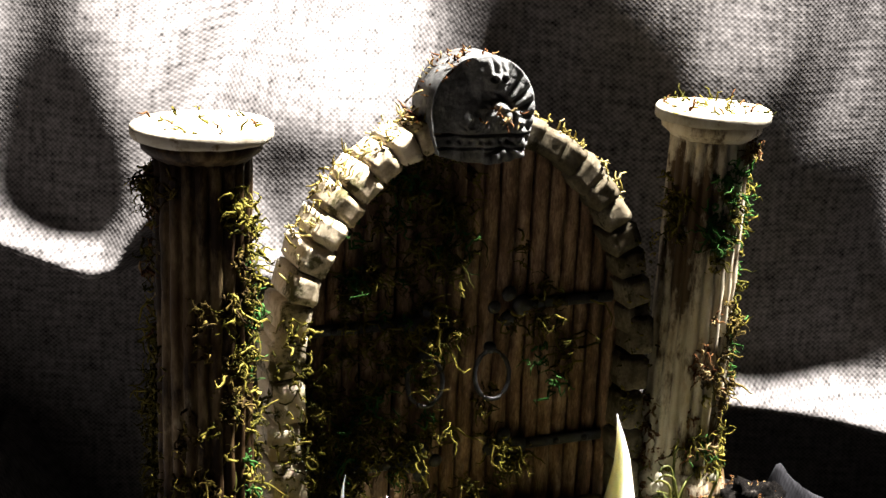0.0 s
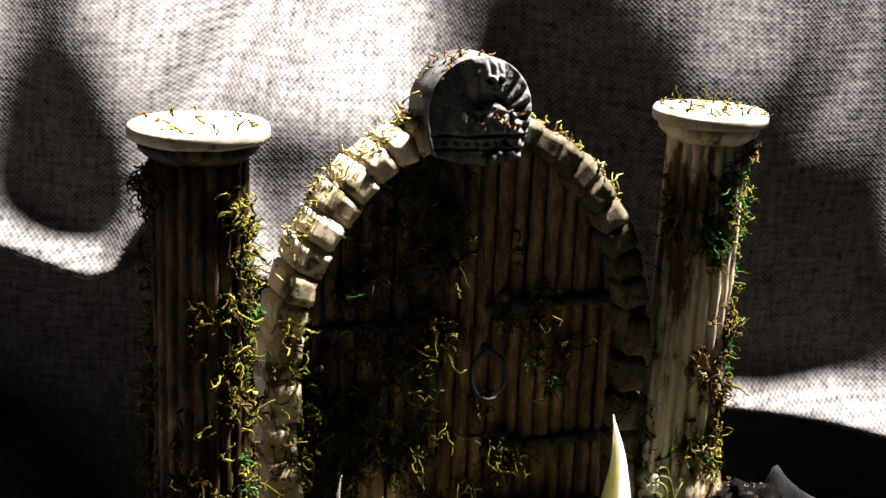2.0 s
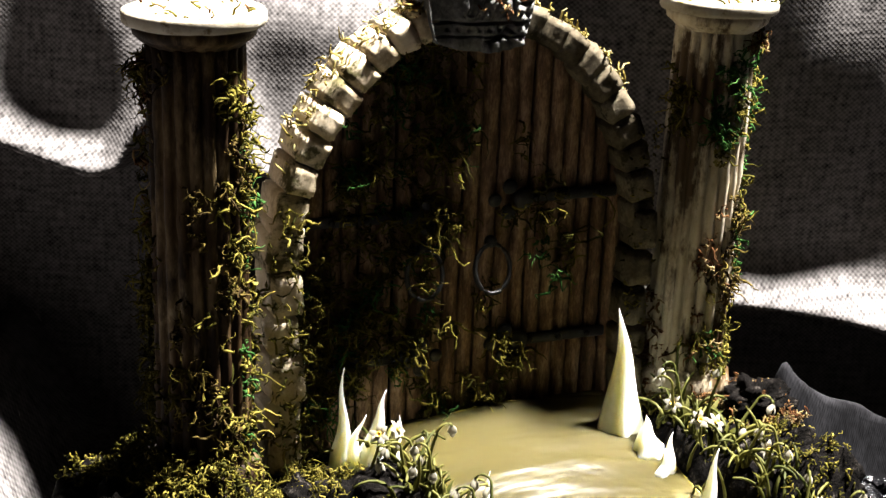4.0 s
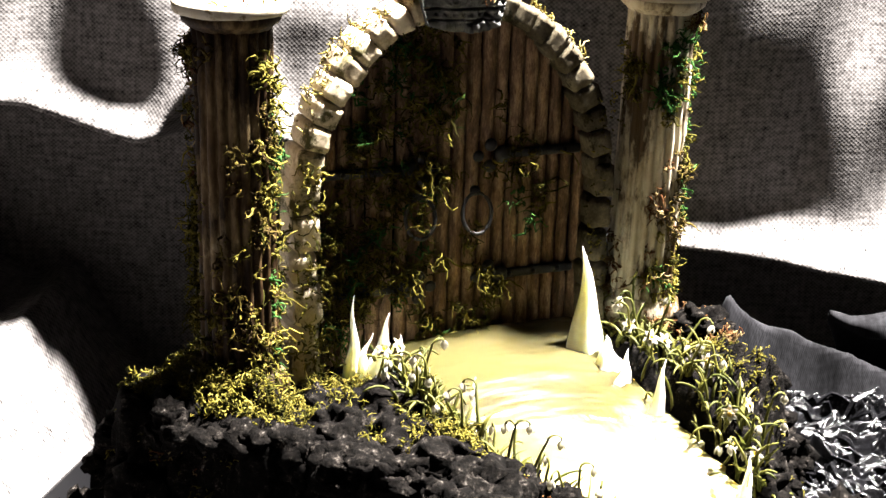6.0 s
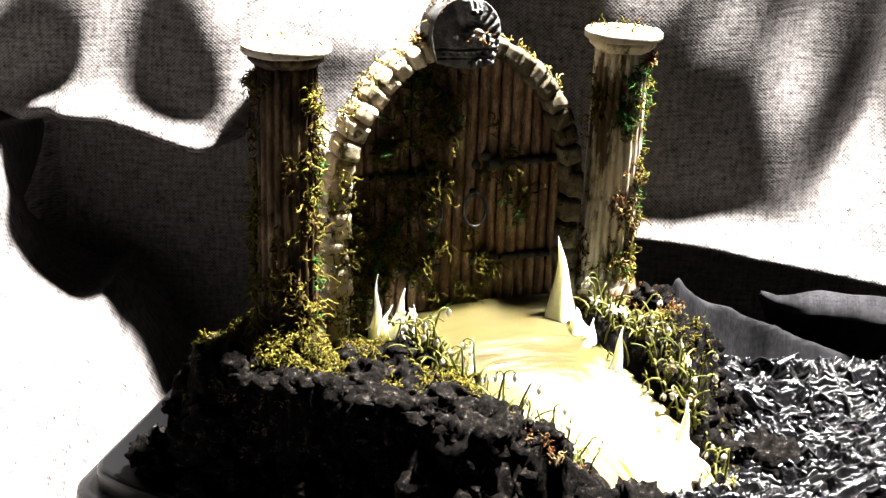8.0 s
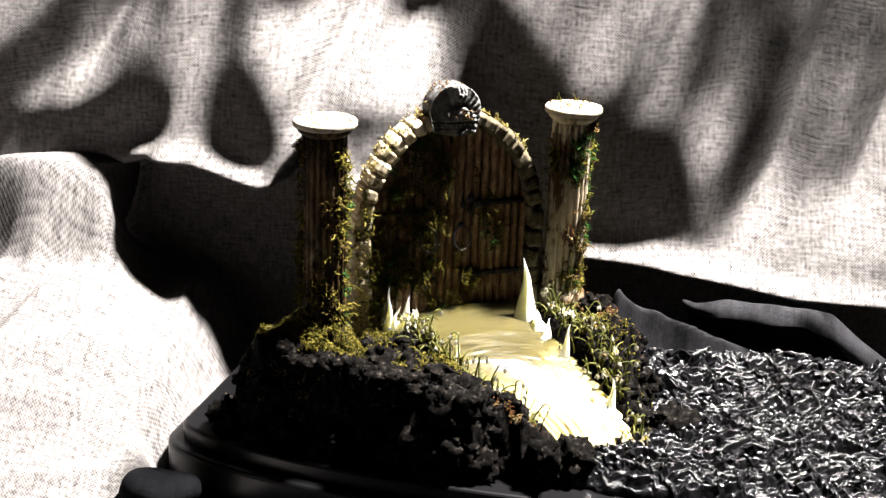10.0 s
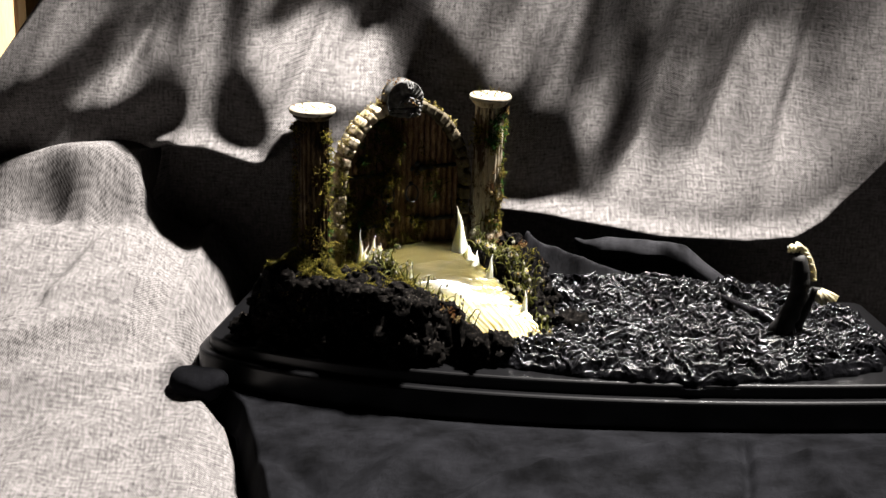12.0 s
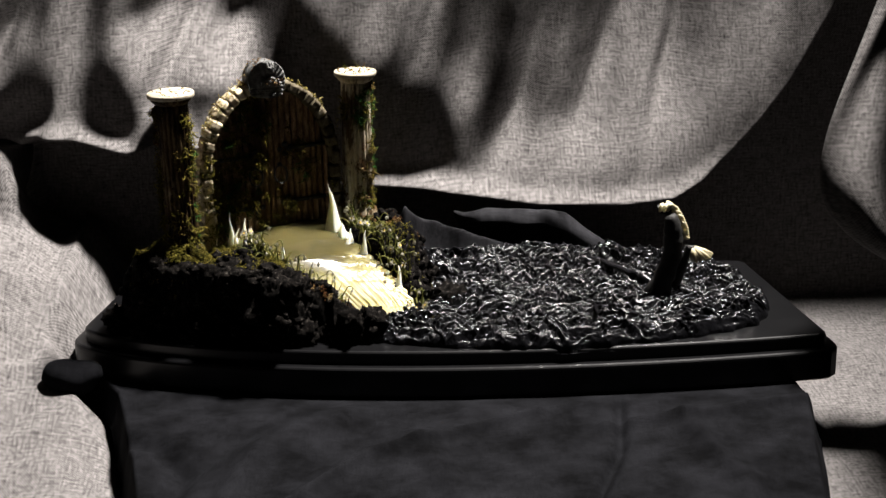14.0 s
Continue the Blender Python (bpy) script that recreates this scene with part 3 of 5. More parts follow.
def black_sheet():
    nx, ny = 330, 330
    A, Y = np.meshgrid(np.linspace(0, 1, nx), np.linspace(-0.45, 0.094, ny), indexing="ij")
    xl = np.interp(Y[0], [-0.45, -0.27, -0.142, -0.062, -0.02, 0.05, 0.115], [-0.03, -0.045, -0.066, -0.086, -0.113, -0.09, -0.05])
    xr = np.interp(Y[0], [-0.45, -0.27, -0.194, -0.096, 0.0, 0.115], [0.225, 0.247, 0.255, 0.274, 0.272, 0.24])
    xl = xl + 0.0006 * np.sin(Y[0] * 60)
    X = xl + (xr - xl) * A
    Z = np.full_like(X, TABLE + 0.0016)
    wr = np.zeros_like(X)
    for k in range(6):
        wr += 0.0008 * np.sin(X * (25 + 19 * k) + Y * (40 - 31 * k) + 2 * k)
    open_part = smooth_step(-Y, 0.085, 0.105)
    Z += open_part * (0.002 + np.clip(wr, -0.0016, 0.004))
    for line, hgt, w in (([(-0.02, -0.24), (0.05, -0.15), (0.13, -0.11)], 0.004, 0.004), ([(0.13, -0.25), (0.165, -0.15), (0.172, -0.1)], -0.004, 0.003), ([(0.16, -0.13), (0.27, -0.105)], 0.0035, 0.004), ([(-0.075, -0.115), (-0.05, -0.13), (-0.035, -0.16), (-0.04, -0.2)], -0.004, 0.006), ([(0.0, -0.14), (-0.015, -0.19), (-0.02, -0.24)], 0.003, 0.006), ([(0.07, -0.13), (0.09, -0.2)], 0.0025, 0.007), ([(0.2, -0.12), (0.215, -0.19), (0.21, -0.25)], 0.003, 0.006)):
        d, _ = seg_field(X, Y, line)
        Z += open_part * hgt * np.exp(-(d / w) ** 2)
    # over the block's sides the cloth falls to the table
    side = np.minimum(X - xl, xr - X)
    hang = np.where(X - xl < xr - X, 0.007, 0.009)
    Z -= (TABLE - LOW - 0.002) * (1 - smooth_step(side, 0.0, hang))
    # the bunched fold at the plinth's corner
    d, _ = seg_field(X, Y, [(-0.112, -0.022), (-0.1, -0.05), (-0.085, -0.075)])
    Z += 0.013 * np.exp(-(d / 0.008) ** 2)
    V = np.stack([X, Y, Z], -1).reshape(-1, 3)
    ob = raw("black_cloth", V, grid_faces(nx, ny), BLACK_CLOTH, uv=V[:, :2])
    sol = ob.modifiers.new("thickness", "SOLIDIFY")
    sol.thickness, sol.offset = 0.0014, -1
    tagged(ob, "creased black cotton cloth spread under the plinth", "cloth")


black_sheet()


def block():
    bm = bmesh.new()
    bmesh.ops.create_cube(bm, size=1.0)
    bmesh.ops.scale(bm, vec=(0.235, 0.50, TABLE - LOW - 0.003), verts=bm.verts[:])
    bmesh.ops.bevel(bm, geom=bm.edges[:], offset=0.003, segments=2, affect="EDGES")
    ob = part("block", bm, DARK_WOOD, smooth=False)
    ob.location = (0.097, -0.18, (TABLE + LOW) / 2 - 0.0005)
    tagged(ob, "dark wooden block hidden under the black cloth", "block")


block()


def cloth_roll():
    pts, rad = [], []
    a, b = Vector((-0.1165, -0.064, -0.0125)), Vector((-0.088, -0.056, -0.015))
    for k in np.linspace(0, 1, 24):
        pts.append(a.lerp(b, k) + Vector((0, 0.0, 0.001 * math.sin(k * 9))))
        rad.append(0.0092 * (1 - (2 * k - 1) ** 2) ** 0.5 + 0.0004)
    v, f = tube_data(pts, rad, 28)
    v = [p + Vector(noise.noise_vector(p * 90)) * 0.0014 for p in v]
    ob = raw("black_cloth_roll", v, f, BLACK_CLOTH, uv=[(p[0], p[1]) for p in v])
    tagged(ob, "rolled lobe of black cotton cloth under the plinth corner", "cloth")


cloth_roll()


def black_fold():
    """A loose piece of the black cloth, bunched on the back of the plinth: a ridge, and a flap with a free lip."""
    root = empty("black_cloth", pose(0.12, 0.05, 0.0), "bunched fold of black cotton cloth behind the tar pool", "cloth")
    nx, ny = 160, 70
    X, Y = np.meshgrid(np.linspace(0.056, 0.206, nx), np.linspace(0.024, 0.070, ny), indexing="ij")
    wrinkle = np.array([noise.fractal(Vector((x * 60, y * 60, 1.0)), 0.9, 2.0, 3) for x, y in zip(X.ravel(), Y.ravel())]).reshape(X.shape)
    crest = np.interp(X, (0.058, 0.064, 0.0705, 0.075, 0.084, 0.107, 0.128, 0.145), (0.002, 0.024, 0.0405, 0.0365, 0.031, 0.0235, 0.0165, 0.004))
    d = Y - 0.041 - 0.002 * np.sin(X * 90)
    Z = 0.0012 + crest * np.where(d > 0, np.exp(-np.abs(d / 0.011) ** 1.4), np.exp(-np.abs(d / 0.0062) ** 1.25)) * (1 + 0.06 * wrinkle)
    edge = np.clip(np.minimum(X - 0.056, 0.206 - X) / 0.008, 0, 1)
    Z = 0.0006 + (Z - 0.0006) * edge
    V = np.stack([X, Y, Z], -1).reshape(-1, 3) - np.array((0.12, 0.05, 0.0))
    ridge = raw("cloth_ridge", V, grid_faces(nx, ny), BLACK_CLOTH_LIT, root, uv=V[:, :2])
    # the flap: up from behind, over its crest and down in a short hanging lip
    nu, nv = 120, 40
    A, S = np.meshgrid(np.linspace(0, 1, nu), np.linspace(0, 1, nv), indexing="ij")
    x = 0.0985 + 0.1 * A
    h = np.interp(x, (0.0985, 0.104, 0.118, 0.134, 0.150, 0.162, 0.174, 0.187, 0.1985), (0.0345, 0.0335, 0.0350, 0.0345, 0.0335, 0.0310, 0.0215, 0.0120, 0.0015))
    lip = np.interp(x, (0.0985, 0.102, 0.108, 0.125, 0.150, 0.170, 0.1985), (0.0, 0.0022, 0.005, 0.006, 0.007, 0.010, 0.0012))
    up = np.clip(S / 0.6, 0, 1)
    over = np.clip((S - 0.6) / 0.4, 0, 1)
    start = np.interp(x, (0.0985, 0.110), (1.0, 0.0))
    up = start * (0.75 + 0.25 * up) + (1 - start) * up
    y = 0.066 - 0.019 * np.sin(up * math.pi / 2) - 0.006 * np.sin(over * math.pi / 2) * np.minimum(lip / 0.006, 1)
    z = h * (1 - (1 - up) ** 1.7) - lip * over ** 1.6 + 0.0004
    wob = np.array([noise.noise(Vector((a * 70, b * 3, 4.0))) for a, b in zip(x.ravel(), S.ravel())]).reshape(x.shape)
    y = y + 0.0018 * wob
    V = np.stack([x, y, np.maximum(z + 0.0006 * wob, 0.0008)], -1).reshape(-1, 3) - np.array((0.12, 0.05, 0.0))
    flap = raw("cloth_flap", V, grid_faces(nu, nv), BLACK_CLOTH_LIT, root, "overhanging flap with a thin tip", uv=V[:, :2])
    for ob in (ridge, flap):
        sol = ob.modifiers.new("thickness", "SOLIDIFY")
        sol.thickness, sol.offset = 0.0008, -1


black_fold()


# ---- the room round the table ----
def plain_box(name, size, at, material, label="", category="", kind="structure", bevel=0.002):
    bm = bmesh.new()
    bmesh.ops.create_cube(bm, size=1.0)
    bmesh.ops.scale(bm, vec=size, verts=bm.verts[:])
    if bevel:
        bmesh.ops.bevel(bm, geom=bm.edges[:], offset=bevel, segments=2, affect="EDGES")
    ob = part(name, bm, material, smooth=False)
    ob.location = at
    return tagged(ob, label, category, "", kind)


plain_box("floor", (4.2, 4.2, 0.1), (0, 0, -0.82), DARK_WOOD)
plain_box("ceiling", (4.2, 4.2, 0.1), (0, 0, 1.75), DARK_ROOM)
plain_box("wall_north", (4.2, 0.1, 2.6), (0, 1.6, 0.45), ROOM)
plain_box("wall_south", (4.2, 0.1, 2.6), (0, -2.05, 0.45), DARK_ROOM)
plain_box("wall_east", (0.1, 3.6, 2.6), (2.05, -0.2, 0.45), DARK_ROOM)
plain_box("wall_west", (0.1, 3.6, 2.6), (-2.05, -0.2, 0.45), DARK_ROOM)


def table():
    root = empty("table", pose(0, -0.25, -0.77), "dark stained table carrying the cloths and the model", "table")
    top = LOW + 0.77 - 0.0012
    for name, size, at in (("table_top", (1.5, 1.6, 0.03), (0, 0, top - 0.015)), ("leg", (0.06, 0.06, top - 0.03), (-0.68, -0.73, (top - 0.03) / 2)), ("leg", (0.06, 0.06, top - 0.03), (0.68, -0.73, (top - 0.03) / 2)),
                           ("leg", (0.06, 0.06, top - 0.03), (-0.68, 0.73, (top - 0.03) / 2)), ("leg", (0.06, 0.06, top - 0.03), (0.68, 0.73, (top - 0.03) / 2))):
        bm = bmesh.new()
        bmesh.ops.create_cube(bm, size=1.0)
        bmesh.ops.scale(bm, vec=size, verts=bm.verts[:])
        bmesh.ops.bevel(bm, geom=bm.edges[:], offset=0.003, segments=2, affect="EDGES")
        bm.transform(Matrix.Translation(at))
        part(name, bm, DARK_WOOD, root, smooth=False)


table()


def chair_back():
    root = empty("wooden_chair", pose(-0.4125, 0.62, -0.77), "pale pine chair with a dark stained edge, standing behind the table", "chair")
    for name, size, at, mt in (("post", (0.048, 0.034, 0.98), (0.0268, 0, 0.49), PINE), ("dark_edge", (0.03, 0.036, 0.98), (-0.0123, 0, 0.49), DARK_WOOD), ("post", (0.034, 0.034, 0.98), (-0.3, 0.3, 0.49), PINE),
                               ("seat", (0.34, 0.34, 0.03), (-0.15, 0.17, 0.46), PINE), ("rail", (0.03, 0.28, 0.05), (0.0, 0.16, 0.9), PINE), ("post", (0.034, 0.034, 0.46), (-0.3, 0.0, 0.23), PINE)):
        bm = bmesh.new()
        bmesh.ops.create_cube(bm, size=1.0)
        bmesh.ops.scale(bm, vec=size, verts=bm.verts[:])
        bmesh.ops.bevel(bm, geom=bm.edges[:], offset=0.003, segments=2, affect="EDGES")
        bm.transform(Matrix.Translation(at))
        part(name, bm, mt, root, smooth=False)
    bm = bmesh.new()
    bmesh.ops.create_cone(bm, segments=16, radius1=0.0035, radius2=0.003, depth=0.002, cap_ends=True)
    bm.transform(Matrix.Translation((0.0201, -0.0175, 0.807)) @ Matrix.Rotation(math.pi / 2, 4, "X"))
    part("peg", bm, DARK_WOOD, root, "dark round peg")


chair_back()


# ---- the plinth ----
def plinth_outline(out, n=40):
    """The plan of the plinth, bowed along its long sides, grown by out."""
    fl, fr = Vector((-0.102, -0.027)), Vector((0.283, -0.0725))
    br, bl = Vector((0.266, 0.046)), Vector((-0.081, 0.078))
    pts = []
    for a, b, bow in ((fl, fr, -0.030), (fr, br, 0), (br, bl, 0.004), (bl, fl, 0)):
        m = n if bow else 10
        nrm = Vector((-(b - a).y, (b - a).x)).normalized()
        for i in range(m):
            k = i / m
            kk = k ** 0.75 if bow < 0 else k
            pts.append(a.lerp(b, k) + nrm * (4 * kk * (1 - kk)) * bow * (1 if bow < 0 else -1))
    for _ in range(3):
        cut = []
        for a, b in zip(pts, pts[1:] + pts[:1]):
            cut += [a.lerp(b, 0.25), a.lerp(b, 0.75)] if (b - a).length > 0.0025 else [a.lerp(b, 0.5)]
        pts = cut
    res = []
    for i, p in enumerate(pts):
        a, b = pts[i - 1], pts[(i + 1) % len(pts)]
        t = (b - a).normalized()
        res.append(p + Vector((t.y, -t.x)) * out)
    return res


def plinth():
    root = empty("plinth", Matrix(), "black lacquered wooden display plinth with a stepped rim", "plinth")
    for name, levels, label in (("plinth_top", ((-0.0016, 0.0), (-0.0008, -0.00025), (-0.00025, -0.0008), (0.0, -0.0016), (0.0, -0.0068)), "satin black top board"),
                                ("plinth_base", ((0.0040, -0.0068), (0.0051, -0.0071), (0.0057, -0.0077), (0.006, -0.0088), (0.006, -0.0215), (0.005, -0.0225)), "black moulded foot board")):
        bm = bmesh.new()
        rings = []
        for out, z in levels:
            rings.append([bm.verts.new((p.x, p.y, z)) for p in plinth_outline(out)])
        n = len(rings[0])
        for a, b in zip(rings, rings[1:]):
            for k in range(n):
                bm.faces.new((a[k], b[k], b[(k + 1) % n], a[(k + 1) % n]))
        bm.faces.new(rings[0])
        bm.faces.new(rings[-1][::-1])
        bmesh.ops.recalc_face_normals(bm, faces=bm.faces[:])
        part(name, bm, LACQUER, root, label, smooth=False)


plinth()


# ---- the gate ----
TURN = 24.0
GATE = pose(-0.0007, 0.0017, 0.0, 0, 0, TURN)
SILL, SPRING, R_OUT, R_IN = 0.040, 0.0765, 0.0386, 0.0333
TALL = 1.26  # the arch is taller than a half circle


def box_bm(w, d, h, bevel=0.0, seg=1):
    bm = bmesh.new()
    bmesh.ops.create_cube(bm, size=1.0)
    bmesh.ops.scale(bm, vec=(w, d, h), verts=bm.verts[:])
    if bevel:
        bmesh.ops.bevel(bm, geom=bm.edges[:], offset=bevel, segments=seg, affect="EDGES")
    return bm


def placed(bm, m):
    bm.transform(m)
    return bm


def gate():
    root = empty("stone_gate", GATE, "miniature arched stone gateway with a mossy plank double door", "gate")
    rnd = random.Random(5)
    # back slab that holds arch and door
    bm = bmesh.new()
    pts = [(-R_OUT + 0.002, SILL - 0.03)]
    pts += [(-(R_OUT - 0.002) * math.cos(a), SPRING + (R_OUT - 0.002) * TALL * math.sin(a)) for a in np.linspace(0, math.pi, 40)]
    pts += [(R_OUT - 0.002, SILL - 0.03)]
    fr = [bm.verts.new((x, 0.0035, z)) for x, z in pts]
    bk = [bm.verts.new((x, 0.0085, z)) for x, z in pts]
    n = len(pts)
    for k in range(n):
        bm.faces.new((fr[k], bk[k], bk[(k + 1) % n], fr[(k + 1) % n]))
    bm.faces.new(fr[::-1])
    bm.faces.new(bk)
    bmesh.ops.recalc_face_normals(bm, faces=bm.faces[:])
    part("back_slab", bm, MORTAR, root, "dark mortar backing", smooth=False)
    # stones of the arch
    def stone(cx, cz, ang, w, h, dep, push):
        bm = box_bm(w, dep, h)
        for v in bm.verts:
            v.co += Vector((rnd.uniform(-1, 1), rnd.uniform(-1, 1), rnd.uniform(-1, 1))) * 0.0003
        bmesh.ops.bevel(bm, geom=bm.edges[:], offset=0.00045, segments=2, affect="EDGES")
        bmesh.ops.subdivide_edges(bm, edges=[e for e in bm.edges if e.calc_length() > 0.002], cuts=3, use_grid_fill=True)
        roughen(bm, 0.00028, 420, cx * 900 + cz * 500)
        placed(bm, Matrix.Translation((cx, push, cz)) @ Matrix.Rotation(ang, 4, "Y"))
        # the arch's right half is shaded by colour, with some soil
        shaded = cx > 0.006
        part("stone_block", bm, STONE_SHADED_SOILED if shaded else STONE, root, "brown dirty stone, shade in its colour" if shaded else "")
    rm, th = (R_OUT + R_IN) / 2, R_OUT - R_IN
    count = 10
    for side in (-1, 1):
        z = SILL - 0.004
        hts = (0.0085, 0.0065, 0.0095, 0.007, 0.0085, 0.0075) if side < 0 else (0.007, 0.009, 0.0065, 0.0085, 0.0075, 0.0085)
        for h in hts:
            if z > SPRING:
                break
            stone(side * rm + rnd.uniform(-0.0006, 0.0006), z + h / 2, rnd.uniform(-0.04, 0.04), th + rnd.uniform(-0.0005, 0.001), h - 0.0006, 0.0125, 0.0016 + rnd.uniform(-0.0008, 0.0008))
            z += h
        for k in range(count):
            a = math.radians(4 + (k + 0.4) * 74 / count)
            x, zz = side * rm * math.cos(a), SPRING + rm * TALL * math.sin(a)
            lean = math.atan2(math.sin(a), TALL * math.cos(a))
            long = rm * math.hypot(math.sin(a), TALL * math.cos(a)) * math.radians(74 / count)
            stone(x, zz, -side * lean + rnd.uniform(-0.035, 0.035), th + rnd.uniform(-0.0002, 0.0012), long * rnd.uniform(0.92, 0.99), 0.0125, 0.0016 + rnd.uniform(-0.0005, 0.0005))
    # planks
    n = 20
    w = 2 * (R_IN + 0.001) / n
    for k in range(n):
        x = -R_IN - 0.001 + (k + 0.5) * w
        top = SPRING + math.sqrt(max(R_IN ** 2 - min(max(abs(x) - w * 0.5, 0), R_IN) ** 2, 0)) * TALL * 1.015 + 0.0012
        bot = SILL - 0.004
        bm = box_bm(w - rnd.uniform(0.0005, 0.0008), 0.0028, top - bot, 0.0005, 2)
        bmesh.ops.subdivide_edges(bm, edges=[e for e in bm.edges if e.calc_length() > 0.008], cuts=24, use_grid_fill=True)
        roughen(bm, 0.00035, 420, k * 3.1)
        placed(bm, Matrix.Translation((x + rnd.uniform(-0.0001, 0.0001), 0.0022 + rnd.uniform(-0.0004, 0.0004), (top + bot) / 2)))
        part("plank", bm, PLANK, root)
    # strap hinges, rings
    for sx, sz, ln in ((-0.020, 0.0838, 0.022), (0.021, 0.0858, 0.022), (-0.020, 0.0555, 0.021), (0.021, 0.0565, 0.021)):
        s = 1 if sx > 0 else -1
        bm = box_bm(ln, 0.0012, 0.0022, 0.0004, 1)
        placed(bm, Matrix.Translation((sx, 0.0002, sz)))
        hinge = part("strap_hinge", bm, IRON, root)
        for ox, oz, r in ((0, 0, 0.0022), (-s * 0.003, 0.0025, 0.0016), (-s * 0.003, -0.0025, 0.0016), (-s * 0.006, 0, 0.0014)):
            bm = bmesh.new()
            bmesh.ops.create_icosphere(bm, subdivisions=2, radius=r)
            bmesh.ops.scale(bm, vec=(1, 0.5, 1), verts=bm.verts[:])
            placed(bm, Matrix.Translation((sx - s * ln * 0.42 + ox, -0.0005, sz + oz)))
            part("hinge_scroll", bm, IRON, hinge)
        for q in (-0.3, 0.0, 0.3):
            bm = bmesh.new()
            bmesh.ops.create_icosphere(bm, subdivisions=1, radius=0.0008)
            placed(bm, Matrix.Translation((sx + q * ln, -0.0006, sz)))
            part("rivet", bm, IRON, hinge)
    for sx in (-0.0088, 0.0051):
        pts = [(sx + 0.0036 * math.sin(a), -0.0016 - 0.0008 * (1 - math.cos(a)), 0.0728 + 0.0047 * math.cos(a)) for a in np.linspace(0, 2 * math.pi, 29)]
        v, f = tube_data(pts, [0.00045] * len(pts), 6)
        ring = raw("ring_handle", v, f, IRON, root, "black iron pull ring")
        bm = bmesh.new()
        bmesh.ops.create_icosphere(bm, subdivisions=2, radius=0.0013)
        placed(bm, Matrix.Translation((sx, -0.0008, 0.0778)))
        part("ring_boss", bm, IRON, ring)
    # keystone shell with its carved relief
    nu, nv = 150, 130
    U, V = np.meshgrid(np.linspace(-1, 1, nu), np.linspace(0, 1, nv), indexing="ij")
    cx, cz, hw, hh = -0.0012, 0.1172, 0.0102, 0.0180
    half = hw * np.where(V < 0.45, 0.82 + 0.18 * np.sin(V / 0.45 * math.pi / 2), np.sqrt(np.clip(1 - ((V - 0.45) / 0.55) ** 2, 0.0, 1)))
    X = cx + U * half
    Z = cz + V * hh - 0.0016 * (1 - U ** 2) * (V < 0.001)
    rr = np.hypot((X - cx), (Z - cz - 0.006))
    ang = np.arctan2(X - cx, Z - cz - 0.006)
    # ribs of the shell behind the head, a round head with brow and eyes, a tasselled breast and a lip with pits
    shell = smooth_step(rr, 0.0056, 0.0062) * smooth_step(ang, 0.1, 0.3)
    rel = 0.0006 * np.abs(np.sin(ang * 13)) * shell - 0.0007 * np.exp(-((rr - 0.0057) / 0.0004) ** 2) * smooth_step(ang, 0.0, 0.2)
    hollow = smooth_step(-ang, 0.15, 0.4) * smooth_step(rr, 0.003, 0.006)
    rel = rel - 0.0012 * hollow
    head = np.hypot((X - 0.0006) / 0.0021, (Z - 0.1315) / 0.0036)
    rel = rel + 0.0013 * smooth_step(1.15 - head, 0.0, 0.55)
    for ex in (-0.0004, 0.0014):
        rel = rel - 0.0009 * np.exp(-(((X - ex) ** 2 + (Z - 0.1312) ** 2) / 0.00045 ** 2)) + 0.0005 * np.exp(-((np.hypot(X - ex, Z - 0.1312) - 0.00075) / 0.00028) ** 2)
    for ex in (-0.0002, 0.0012):
        rel = rel - 0.0008 * np.exp(-(((X - ex) / 0.0004) ** 2 + ((Z - 0.1338) / 0.0011) ** 2))
    breast = smooth_step(1.1 - np.hypot((X - 0.0004) / 0.0064, np.maximum(Z - 0.1205, 0) / 0.0064), 0.0, 0.2)
    rel = rel + 0.0007 * breast
    tuft = np.array([noise.noise(Vector((a * 760, 7.0, b * 760))) for a, b in zip(X.ravel(), Z.ravel())]).reshape(X.shape)
    rel = rel + 0.0008 * np.abs(tuft) * breast * smooth_step(Z, 0.1212, 0.1222)
    for gz, gd in ((0.1209, 0.0008), (0.1184, 0.0006)):
        rel = rel - gd * np.exp(-((Z - gz) / 0.00025) ** 2)
    for k in range(9):
        rel = rel - 0.0007 * np.exp(-(((X + 0.0072 - 0.0018 * k) ** 2 + (Z - 0.1197) ** 2) / 0.00040 ** 2))
    fine = np.array([noise.fractal(Vector((a * 520, 3.0, b * 520)), 0.9, 2.0, 3) for a, b in zip(X.ravel(), Z.ravel())]).reshape(X.shape)
    rel = rel + 0.00016 * fine
    edge = np.clip(np.minimum((1 - np.abs(U)) * 14, (1 - V) * 16), 0, 1)
    front = -0.0062 - 1.2 * rel * edge - 0.0006 * np.sqrt(edge)
    A = np.stack([X, front, Z], -1).reshape(-1, 3)
    B = np.stack([X, np.full_like(X, 0.0030), Z], -1).reshape(-1, 3)
    f = grid_faces(nu, nv)
    m = nu * nv
    faces = f.tolist() + (f[:, ::-1] + m).tolist()
    loop = [i * nv for i in range(nu)] + [(nu - 1) * nv + j for j in range(1, nv)] + [i * nv + nv - 1 for i in range(nu - 2, -1, -1)] + [j for j in range(nv - 2, 0, -1)]
    for a, b in zip(loop, loop[1:] + loop[:1]):
        faces.append([a, a + m, b + m, b])
    raw("keystone", np.concatenate([A, B]), faces, CREST, root, "grey carved shell keystone")
    return root


gate_root = gate()


